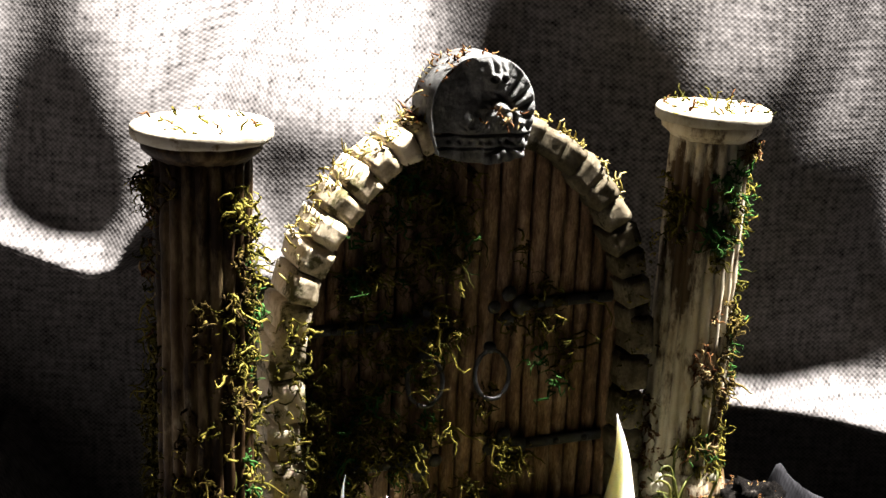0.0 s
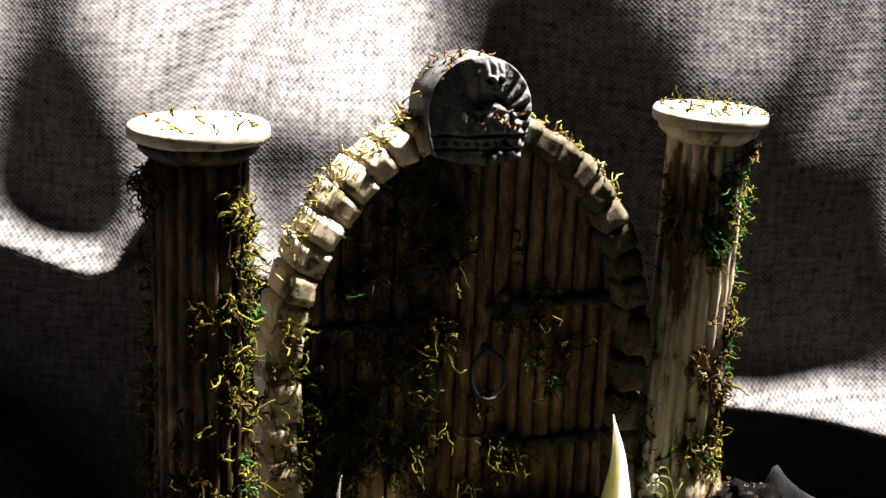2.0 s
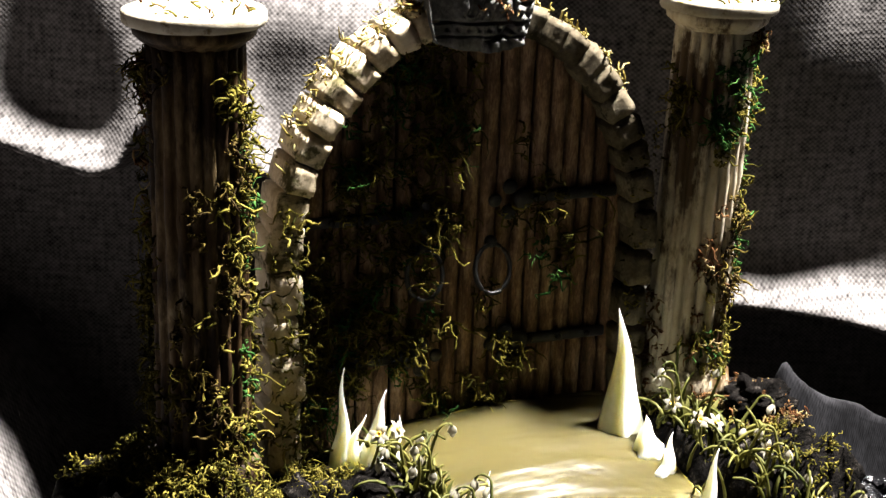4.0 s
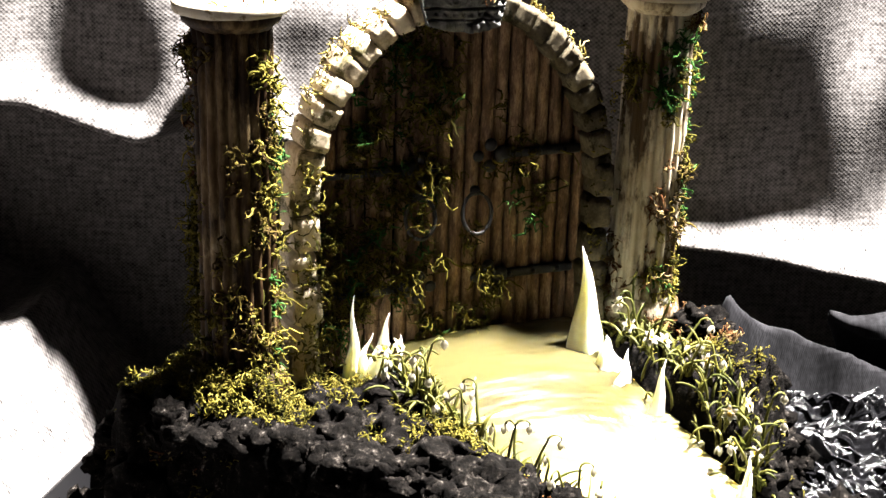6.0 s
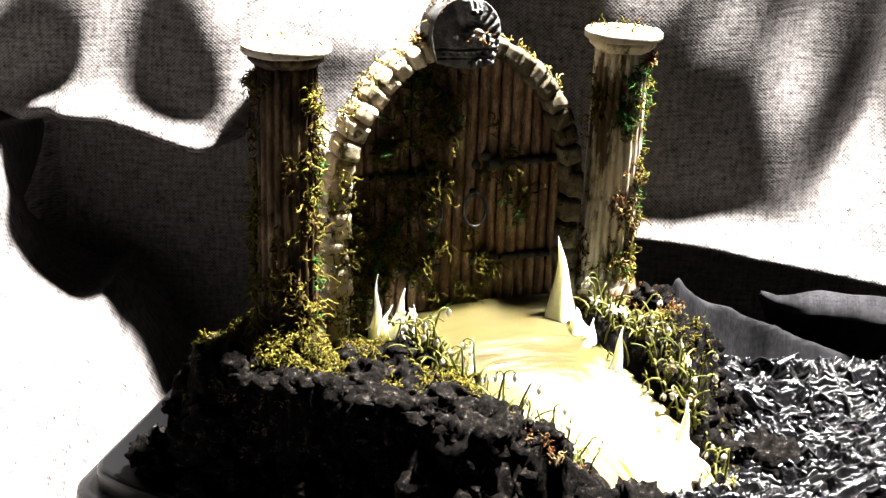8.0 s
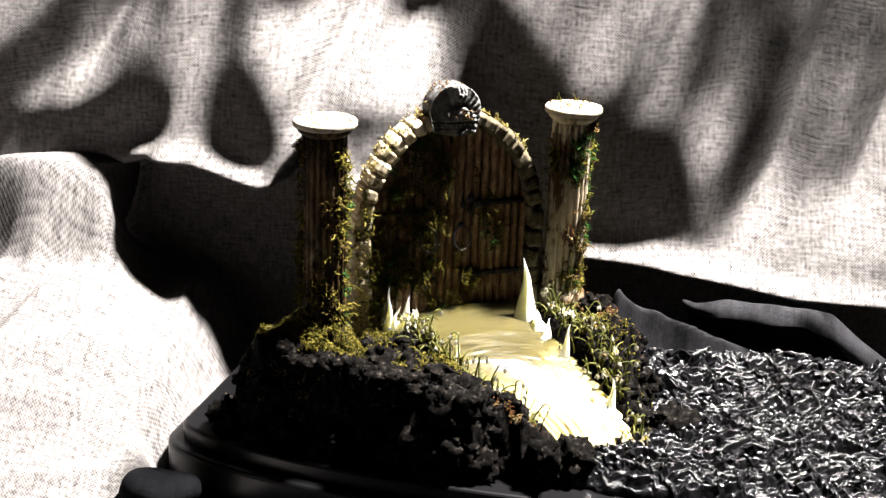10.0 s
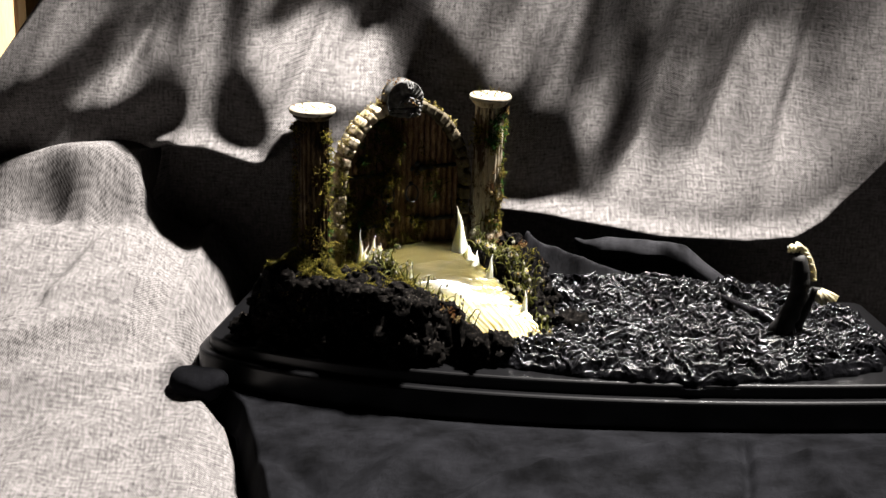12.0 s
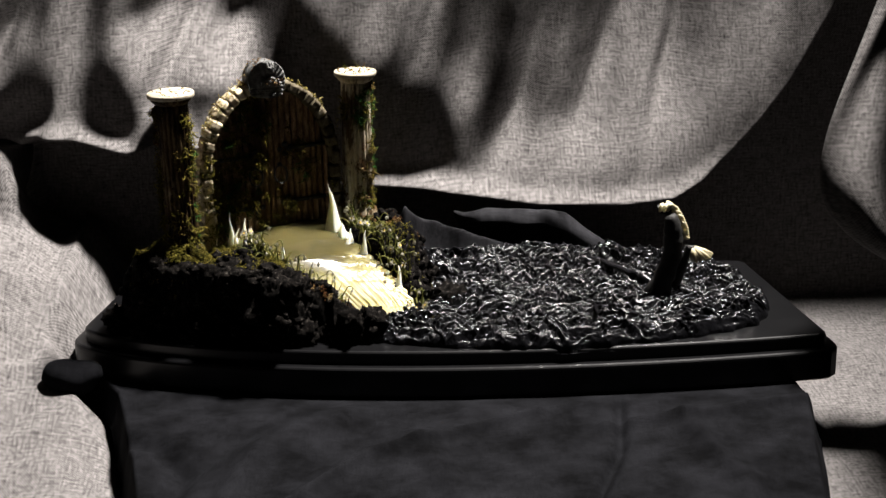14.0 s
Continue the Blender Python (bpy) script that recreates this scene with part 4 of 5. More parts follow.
# ---- columns ----
def column(x, y, z0, z1, turn, tilt, plaster, R, brim):
    root = empty("fluted_column", pose(x, y, z0, tilt[0], tilt[1], turn), "cream fluted column with a round cap, overgrown with moss", "column", "gate columns")
    h = z1 - z0
    prof = [(R * 0.96, 0.0)] + [(R * (1 - 0.03 * k), h * 0.02 + (h * 0.93) * k) for k in np.linspace(0, 1, 24)]
    bm = lathe(prof, 120, 20, 0.0013, h * 0.03, h * 0.94)
    roughen(bm, 0.0003, 200, turn)
    part("shaft", bm, plaster, root)
    bm = lathe([(R * 1.18, -0.004), (R * 1.25, -0.001), (R * 1.22, 0.001), (R * 1.05, 0.0025), (R, 0.003)], 64)
    roughen(bm, 0.0003, 200, turn + 4)
    part("foot_ring", bm, plaster, root)
    bm = lathe([(R * 0.95, h - 0.0058), (R * 1.02, h - 0.0052), (R * 1.17, h - 0.0042), (R * 1.2, h - 0.0032), (R * 1.15, h - 0.0022)], 64)
    roughen(bm, 0.0003, 200, turn + 7)
    part("neck_ring", bm, plaster, root)
    bm = lathe([(R * 1.1, h - 0.0027), (brim - 0.0004, h - 0.0024), (brim, h - 0.0019), (brim, h - 0.0005), (brim - 0.0003, h), (R * 0.8, h + 0.0001), (R * 0.2, h)], 64)
    roughen(bm, 0.0002, 180, turn + 9)
    part("cap", bm, CAP, root)
    return root


col_left = column(-0.0456, -0.0250, 0.041, 0.1248, 0, (0.5, -0.4), PLASTER_SHADED_SOILED, 0.0086, 0.0119)
col_right = column(0.0450, 0.0218, 0.0455, 0.1232, 40, (0.5, 0.6), PLASTER, 0.0082, 0.0114)


# ---- the rock under the gate ----
def path_frame(k):
    """Left edge and right edge of the frozen fall at k, from the sill down to the pool."""
    L = [(-0.016, -0.0065, 0.0412), (-0.003, -0.022, 0.038), (0.006, -0.032, 0.0335), (0.021, -0.0385, 0.0225), (0.034, -0.043, 0.0135), (0.047, -0.048, 0.004)]
    R = [(0.031, 0.0115, 0.0438), (0.041, -0.001, 0.0365), (0.053, -0.0145, 0.0285), (0.064, -0.031, 0.0215), (0.072, -0.041, 0.0115), (0.0745, -0.049, 0.003)]
    f = np.clip(k, 0, 1) * (len(L) - 1)
    i = np.minimum(f.astype(int), len(L) - 2)
    w = (f - i)[..., None]
    L, R = np.array(L), np.array(R)
    return L[i] * (1 - w) + L[i + 1] * w, R[i] * (1 - w) + R[i + 1] * w


def fall():
    nu, nv = 150, 200
    A, K = np.meshgrid(np.linspace(0, 1, nu), np.linspace(0, 1, nv), indexing="ij")
    left, right = path_frame(K)
    P = left * (1 - A[..., None]) + right * A[..., None]
    rn = np.array([noise.fractal(Vector((a * 3, k * 26, 5)), 0.8, 2.0, 4) for a, k in zip(A.ravel(), K.ravel())]).reshape(A.shape)
    rs = np.array([noise.fractal(Vector((a * 22, k * 3, 9)), 0.8, 2.0, 3) for a, k in zip(A.ravel(), K.ravel())]).reshape(A.shape)
    steep = smooth_step(K, 0.5, 0.8)
    bulge = 0.0022 * np.sin(A * math.pi)
    P[..., 2] += bulge + (0.0001 * rn * (1 - steep) + 0.0009 * rs * steep)
    ridge = np.maximum(np.sin(A * 40 + 2 * rs), 0)
    P[..., 2] += 0.0005 * ridge * smooth_step(A, 0.55, 1.0) * smooth_step(K, 0.25, 0.6)
    P[..., 2] += 0.00012 * np.maximum(np.sin(K * 60 + 3 * rn), 0) * smooth_step(A, 0.5, 1.0) * (1 - steep)
    # teeth along the outer edge, where each layer has run over the last
    saw = (K * 13 + 0.25 * rs) % 1.0
    P[..., 0] += 0.0024 * saw * smooth_step(A, 0.8, 1.0) * smooth_step(K, 0.3, 0.45) * (1 - smooth_step(K, 0.93, 1.0))
    P[..., 2] += 0.0005 * saw * smooth_step(A, 0.35, 0.9) * smooth_step(K, 0.3, 0.45)
    down = P.copy()
    down[..., 2] -= 0.010
    m = nu * nv
    f = grid_faces(nu, nv)
    faces = f[:, ::-1].tolist() + (f + m).tolist()
    loop = [i * nv for i in range(nu)] + [(nu - 1) * nv + j for j in range(1, nv)] + [i * nv + nv - 1 for i in range(nu - 2, -1, -1)] + [j for j in range(nv - 2, 0, -1)]
    for a, b in zip(loop, loop[1:] + loop[:1]):
        faces.append([a, b, b + m, a + m])
    ob = raw("frozen_fall", np.concatenate([P.reshape(-1, 3), down.reshape(-1, 3)]), faces, RESIN)
    tagged(ob, "glossy translucent yellow resin fall running down from the door", "resin fall")
    a, b = Vector((-0.0165, -0.0055, 0.0408)), Vector((0.0285, 0.0120, 0.0436))
    pts = [a.lerp(b, k) + Vector((0, 0, 0.0003 * math.sin(17 * k) + 0.0002 * math.sin(41 * k))) for k in np.linspace(0, 1, 40)]
    v, q = tube_data(pts, [0.0009 + 0.0003 * math.sin(9 * k) for k in np.linspace(0, 1, 40)], 8)
    raw("back_lip", v, q, RESIN, ob, "rounded amber lip along the door sill")


fall()


def mound():
    """One heap of rock: high under the gate, falling away on all sides, with a trough for the fall."""
    nx, ny = 300, 240
    X, Y = np.meshgrid(np.linspace(-0.105, 0.125, nx), np.linspace(-0.085, 0.075, ny), indexing="ij")
    c, s = math.cos(radians(TURN)), math.sin(radians(TURN))
    a = X * c + Y * s
    b = -X * s + Y * c
    big = np.array([noise.fractal(Vector((x * 45, y * 45, 1.5)), 0.9, 2.0, 4) for x, y in zip(X.ravel(), Y.ravel())]).reshape(X.shape)
    med = np.array([noise.fractal(Vector((x * 160, y * 160, 4.5)), 0.9, 2.0, 4) for x, y in zip(X.ravel(), Y.ravel())]).reshape(X.shape)
    tiny = np.array([noise.fractal(Vector((x * 430, y * 430, 8.5)), 0.9, 2.0, 2) for x, y in zip(X.ravel(), Y.ravel())]).reshape(X.shape)
    lump = np.array([abs(noise.noise(Vector((x * 75, y * 75, 2.5)))) + 0.5 * abs(noise.noise(Vector((x * 170, y * 170, 6.5)))) for x, y in zip(X.ravel(), Y.ravel())]).reshape(X.shape)
    grain = np.array([1 - noise.voronoi(Vector((x * 130, y * 130, 3.0)))[0][0] * 1.5 + 0.45 * (1 - noise.voronoi(Vector((x * 330, y * 330, 5.0)))[0][0] * 1.5) for x, y in zip(X.ravel(), Y.ravel())]).reshape(X.shape)
    # plan of the heap: distance inside its outline
    line = [(-0.083, -0.030), (-0.05, -0.05), (0.0, -0.066), (0.045, -0.064), (0.06, -0.058), (0.082, -0.038), (0.091, -0.008), (0.079, 0.028), (0.056, 0.052), (0.0, 0.05), (-0.05, 0.03), (-0.072, 0.0), (-0.083, -0.030)]
    d, sd = seg_field(X, Y, line)
    inside = d * sd + 0.006 * big
    cap_h = 0.038 + 0.004 * smooth_step(a, -0.02, 0.05)
    fall_off = smooth_step(X, -0.01, 0.07) * smooth_step(-Y, 0.0, 0.05)
    top = cap_h * (1 - 0.62 * fall_off) - 0.006 * smooth_step(-X, 0.06, 0.09)
    rise = np.clip(inside / (0.011 + 0.012 * smooth_step(X, 0.04, 0.08)), 0, 1)
    right = smooth_step(X, 0.05, 0.09)
    Z = top * (rise ** (0.45 + 0.5 * right)) + (0.003 * big + 0.006 * (lump - 0.35) + 0.0030 * (grain - 0.6) + 0.0008 * tiny) * np.clip(inside / 0.01, 0, 1)
    # trough
    K = np.linspace(0, 1, 60)
    L, R = path_frame(K)
    mid, wid = (L + R) / 2, np.linalg.norm((R - L)[:, :2], axis=1) / 2
    best = np.full(X.shape, 1e9)
    zt = np.zeros(X.shape)
    for m, w in zip(mid, wid):
        q = np.hypot(X - m[0], Y - m[1]) / w
        near = q < best
        zt = np.where(near, m[2], zt)
        best = np.where(near, q, best)
    inn = 1 - smooth_step(best, 0.85, 1.1)
    Z = np.where(inside > -0.002, Z * (1 - inn) + np.minimum(Z, zt - 0.006) * inn, Z)
    Z = np.where(inside < 0, -0.003, np.maximum(Z, -0.003))
    lean_out = 0.38 * smooth_step(-Y, 0.012, 0.03) * smooth_step(-X, -0.035, 0.0)
    V = np.stack([X + 0.0012 * grain * np.sign(X) + 0.0005 * tiny, Y + 0.002 * big - 0.0026 * (grain - 0.6) * smooth_step(-Y, 0.012, 0.03) - lean_out * np.maximum(Z, 0) + 0.008 * (lean_out > 0.01) * smooth_step(-Y, 0.012, 0.03), Z], -1).reshape(-1, 3)
    f = grid_faces(nx, ny)
    keep = (inside.reshape(-1)[f] > -0.004).any(1)
    f = f[keep]
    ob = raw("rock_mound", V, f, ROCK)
    tagged(ob, "dark craggy rock mound carrying the gate, edged with moss", "rock")
    # broken lumps over its sides
    rnd = random.Random(61)
    base = bmesh.new()
    bmesh.ops.create_icosphere(base, subdivisions=3, radius=1.0)
    ball = np.array([v.co[:] for v in base.verts])
    tris = [tuple(v.index for v in q.verts) for q in base.faces]
    base.free()
    chunks = []
    side = np.argwhere((inside > 0.0005) & (inside < 0.017) & (inn < 0.05) & ((Y < 0.0) | (X > 0.05)))
    for i, j in (side[rnd.randrange(len(side))] for _ in range(330)):
        r = rnd.choice((0.0016, 0.0022, 0.0026, 0.0034, 0.0046, 0.006))
        q = np.array(V[i * ny + j])
        q[2] = rnd.uniform(0.0, max(q[2] - 0.4 * r, 0.001)) if inside[i, j] < 0.009 else q[2] - 0.4 * r
        if q[0] < -0.042 and q[1] > -0.036 and q[2] > 0.028:
            continue
        seed = Vector((rnd.uniform(0, 99), rnd.uniform(0, 99), 0))
        wide = np.array([rnd.uniform(0.8, 1.3), rnd.uniform(0.7, 1.1), rnd.uniform(0.7, 1.2)]) * r
        rough = np.array([1 + 0.6 * noise.fractal(Vector(b) * 1.2 + seed, 0.8, 2, 3) + 0.3 * noise.fractal(Vector(b) * 4.5 + seed, 0.8, 2, 3) for b in ball])
        chunks.append(([tuple(p) for p in ball * rough[:, None] * wide + q], tris))
    v, f = merge(chunks)
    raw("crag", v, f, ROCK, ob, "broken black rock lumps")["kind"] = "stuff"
    return X, Y, Z


MX, MY, MZ = mound()


def ground(x, y):
    i = int(np.clip(round((x + 0.105) / 0.23 * 299), 0, 299))
    j = int(np.clip(round((y + 0.085) / 0.16 * 239), 0, 239))
    return float(MZ[i, j])


def boulder(x, y, z, r, seed, flat=0.8):
    bm = bmesh.new()
    bmesh.ops.create_icosphere(bm, subdivisions=4, radius=r)
    bmesh.ops.scale(bm, vec=(1, 0.9, flat), verts=bm.verts[:])
    for v in bm.verts:
        n = v.co.normalized()
        v.co += n * r * (0.45 * noise.fractal(n * 1.6 + Vector((seed, 0, 0)), 0.8, 2, 3) + 0.3 * noise.fractal(n * 7 + Vector((0, seed, 0)), 0.8, 2, 3))
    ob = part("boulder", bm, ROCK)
    ob.location = (x, y, z)
    tagged(ob, "rough dark grey lump of rock on the mound", "rock", "boulders")


for q in ((-0.067, -0.028, 0.028, 0.008), (-0.083, -0.03, 0.006, 0.007), (0.0, -0.05, 0.02, 0.010), (0.05, -0.056, 0.008, 0.0085), (0.060, 0.013, 0.043, 0.006),
          (0.071, 0.004, 0.029, 0.0085), (0.077, -0.006, 0.019, 0.0075), (0.092, -0.02, 0.007, 0.009), (0.06, -0.0, 0.036, 0.006), (-0.02, -0.045, 0.027, 0.008)):
    boulder(*q, seed=q[0] * 311 + 7)


def spike(x, y, z, h, w, d, lean=0.0, turn=0.0):
    """A frozen splash: a wide fin at its foot that draws up into a blunt point, with ribs along it."""
    n, seg = 22, 26
    seed = x * 900
    V = []
    for i in range(n):
        k = i / (n - 1)
        t = (1 - k) ** 1.7 * 0.78 + 0.22 * (1 - k) ** 0.4 * (1 - k ** 8) + 0.012
        for j in range(seg):
            a = 2 * math.pi * j / seg
            rib = 1 + 0.10 * math.sin(5 * a + seed) + 0.07 * math.sin(9 * a + 3 * k + seed)
            u = w / 2 * t * math.cos(a) * rib
            v = d / 2 * (t ** 0.8) * math.sin(a) * rib
            V.append((u + lean * h * k * k + 0.0004 * math.sin(7 * k + seed), v, k * h - 0.002 * (i == 0) + 0.0005 * math.sin(3 * a + seed) * (1 - k)))
    f = []
    for i in range(n - 1):
        for j in range(seg):
            f.append((i * seg + j, i * seg + (j + 1) % seg, (i + 1) * seg + (j + 1) % seg, (i + 1) * seg + j))
    f.append(tuple(range(seg))[::-1])
    f.append(tuple((n - 1) * seg + j for j in range(seg)))
    ob = raw("resin_spike", V, f, SPIKE)
    ob.matrix_world = pose(x, y, z, 0, 0, turn)
    tagged(ob, "pale translucent resin spike rising from the frozen fall", "spike", "resin spikes")


for q in ((0.0316, 0.0032, 0.0390, 0.0268, 0.0102, 0.0058, -0.07, 24), (0.0368, -0.0012, 0.0370, 0.0085, 0.0080, 0.005, -0.14, 40), (-0.0160, -0.0158, 0.0385, 0.0156, 0.0058, 0.0024, 0.18, 10), (-0.0218, -0.015, 0.0395, 0.0185, 0.0036, 0.0022, 0.02, 0),
          (-0.0195, -0.0165, 0.0390, 0.0105, 0.0035, 0.002, 0.2, 0), (-0.0112, -0.0172, 0.0375, 0.0125, 0.0026, 0.0016, 0.02, 0), (0.0052, -0.0278, 0.0310, 0.0137, 0.0042, 0.002, 0.1, 30), (0.0403, -0.0050, 0.0325, 0.0110, 0.0055, 0.003, 0.1, 30),
          (0.0472, -0.0128, 0.0275, 0.0166, 0.0060, 0.003, 0.14, 30), (0.0655, -0.0325, 0.0120, 0.0190, 0.0075, 0.004, 0.02, 30), (0.0395, -0.0065, 0.0350, 0.0060, 0.0030, 0.002, 0.1, 30)):
    spike(*q)


# ---- the tar pool ----
def pool():
    nx, ny = 860, 560
    X, Y = np.meshgrid(np.linspace(0.045, 0.268, nx), np.linspace(-0.083, 0.05, ny), indexing="ij")
    line = [(0.05, -0.062), (0.075, -0.07), (0.11, -0.078), (0.16, -0.08), (0.21, -0.073), (0.252, -0.058), (0.262, -0.03), (0.258, 0.008), (0.245, 0.030), (0.2, 0.040), (0.12, 0.042), (0.07, 0.040), (0.06, 0.0), (0.05, -0.062)]
    d, s = seg_field(X, Y, line)
    fx = np.array([noise.fractal(Vector((x * 90, y * 90, 0.3)), 0.9, 2, 2) for x, y in zip(X.ravel(), Y.ravel())]).reshape(X.shape)
    inside = d * s + 0.003 * fx
    def crinkle(sx, sy, z, rot):
        ca, sa = math.cos(rot), math.sin(rot)
        val = np.array([noise.noise(Vector(((x * ca + y * sa) * sx, (-x * sa + y * ca) * sy, z))) for x, y in zip((X + 0.004 * fx).ravel(), (Y + 0.004 * fx).ravel())]).reshape(X.shape)
        return 1 - np.abs(val) * 2.2
    h = 0.0030 * crinkle(26, 70, 1.0, 0.25) + 0.0040 * crinkle(55, 200, 4.0, -0.35) + 0.0028 * crinkle(130, 430, 9.0, 0.3) + 0.0012 * crinkle(290, 900, 15.0, -0.25)
    Z = np.clip(inside / 0.008, 0, 1) ** 0.5 * (0.004 + np.clip(h, -0.004, 0.012) * 0.8 + 0.009 * smooth_step(Y, 0.0, 0.04) * smooth_step(0.26 - X, 0, 0.05))
    Z = np.where(inside < 0, -0.002, Z)
    V = np.stack([X, Y, Z], -1).reshape(-1, 3)
    f = grid_faces(nx, ny)
    keep = (inside.reshape(-1)[f] > -0.001).any(1)
    ob = raw("tar_pool", V, f[keep], TAR)
    tagged(ob, "glossy crinkled black tar pool covering the plinth", "tar pool")
    rnd = random.Random(71)
    chunks = []
    inner = np.argwhere(inside > 0.007)
    for i, j in (inner[rnd.randrange(len(inner))] for _ in range(520)):
        ang, ln, wd = rnd.gauss(0.0, 0.55), rnd.uniform(0.004, 0.013), rnd.uniform(0.0005, 0.0012)
        bend, roll = rnd.uniform(-0.9, 0.9), rnd.uniform(-0.7, 0.7)
        vs, fs = [], []
        x, y = X[i, j], Y[i, j]
        for k in range(7):
            a = ang + bend * (k / 6 - 0.5)
            x, y = x + math.cos(a) * ln / 6, y + math.sin(a) * ln / 6
            u, w = int(np.clip((x - 0.045) / 0.223 * (nx - 1), 0, nx - 1)), int(np.clip((y + 0.083) / 0.133 * (ny - 1), 0, ny - 1))
            t = wd * math.sin(math.pi * (0.12 + 0.76 * k / 6))
            z = max(Z[u, w], 0.001) + 0.0002 + 0.0009 * math.sin(math.pi * k / 6)
            n = Vector((-math.sin(a), math.cos(a), roll)) * t
            c = Vector((x, y, z))
            vs += [c - n, c + Vector((0, 0, 0.0004)), c + n, c - Vector((0, 0, 0.0008))]
            if k:
                o = 4 * (k - 1)
                fs += [(o + m, o + (m + 1) % 4, o + 4 + (m + 1) % 4, o + 4 + m) for m in range(4)]
        fs += [(3, 2, 1, 0), (24, 25, 26, 27)]
        chunks.append((vs, fs))
    v, q = merge(chunks)
    raw("tar_shred", v, q, TAR, ob, "twisted glossy black shreds", smooth=False)["kind"] = "stuff"


pool()


# ---- moss ----
def strand(rnd, p, d, length, r, curl, droop, seg=5, sides=3):
    r, curl = r * 1.2, curl * 2.0
    pts, rad = [Vector(p)], [r]
    v = Vector(d).normalized()
    for k in range(seg):
        v = (v + Vector((rnd.gauss(0, curl), rnd.gauss(0, curl), rnd.gauss(0, curl) - droop))).normalized()
        pts.append(pts[-1] + v * (length / seg))
        rad.append(r * (1 - 0.7 * ((k + 1) / seg) ** 2))
    return tube_data(pts, rad, sides)


def tuft(rnd, p, d, n, spread, length, r):
    """A tangle of fine strands from one root."""
    out = []
    for k in range(n):
        q = Vector(p) + Vector((rnd.gauss(0, spread), rnd.gauss(0, spread), rnd.gauss(0, spread)))
        v = Vector(d) + Vector((rnd.gauss(0, 0.9), rnd.gauss(0, 0.9), rnd.gauss(0, 0.9)))
        out.append(strand(rnd, q, v, length * rnd.uniform(0.5, 1.4), r * rnd.uniform(0.6, 1.5), 0.5, 0.14, 6))
    return out


def moss_thing(name, chunks, material, m, label, category="moss"):
    v, f = merge(chunks)
    ob = raw(name, v, f, material)
    ob.matrix_world = m
    return tagged(ob, label, category, "", "stuff")


def door_moss():
    rnd = random.Random(11)
    spots = [(-0.0106, 0.1155, 0.003, 40), (-0.0063, 0.1104, 0.003, 34), (-0.003, 0.104, 0.003, 26), (-0.0015, 0.0994, 0.002, 14), (-0.0172, 0.1071, 0.003, 26), (-0.0198, 0.0959, 0.003, 26),
             (-0.0227, 0.0877, 0.0035, 40), (-0.009, 0.0828, 0.004, 36), (-0.0154, 0.0781, 0.004, 40), (-0.0264, 0.0742, 0.0035, 46), (-0.0128, 0.0711, 0.0045, 44), (-0.0043, 0.0811, 0.002, 14),
             (0.0184, 0.0712, 0.002, 16), (0.0144, 0.0856, 0.003, 30), (0.0112, 0.0949, 0.0015, 8), (0.0097, 0.0559, 0.003, 30), (-0.0204, 0.0643, 0.005, 70), (-0.0302, 0.0626, 0.004, 60),
             (-0.0119, 0.0572, 0.004, 40), (-0.024, 0.053, 0.005, 60), (-0.006, 0.046, 0.003, 30), (0.006, 0.0455, 0.003, 24), (-0.03, 0.046, 0.004, 50), (-0.0105, 0.092, 0.005, 24), (-0.013, 0.099, 0.004, 22), (0.0, 0.0655, 0.006, 16)]
    old, green = [], []
    for x, z, r, n in spots:
        for k in range(max(int(n / 2.8), 1)):
            p = (x + rnd.gauss(0, r), -0.0004 + rnd.uniform(-0.0008, 0.0004), z + rnd.gauss(0, r * 1.1))
            size = rnd.uniform(0.4, 1.4)
            (green if rnd.random() < 0.12 else old).extend(tuft(rnd, p, (0, -0.5, -0.3), int(11 * size), 0.0009 * size, 0.0052 * size, 0.00018))
    # long loose stems
    for x, z, dx, dz in ((-0.031, 0.058, 1, 0.25), (-0.016, 0.058, 0.6, -0.5), (-0.009, 0.0745, 0.3, -1), (-0.008, 0.064, 0.9, 0.1), (-0.006, 0.1, 0.5, -0.8), (0.026, 0.086, 1, 0.05), (-0.012, 0.1, 0.6, 0.2)):
        old.append(strand(rnd, (x, -0.0015, z), (dx, -0.25, dz), 0.011, 0.0002, 0.22, 0.04, 7))
    moss_thing("door_moss", old, MOSS, GATE, "olive moss straggling over the plank door")
    moss_thing("green_door_moss", green, MOSS_GREEN, GATE, "bright green moss bits on the plank door")


door_moss()


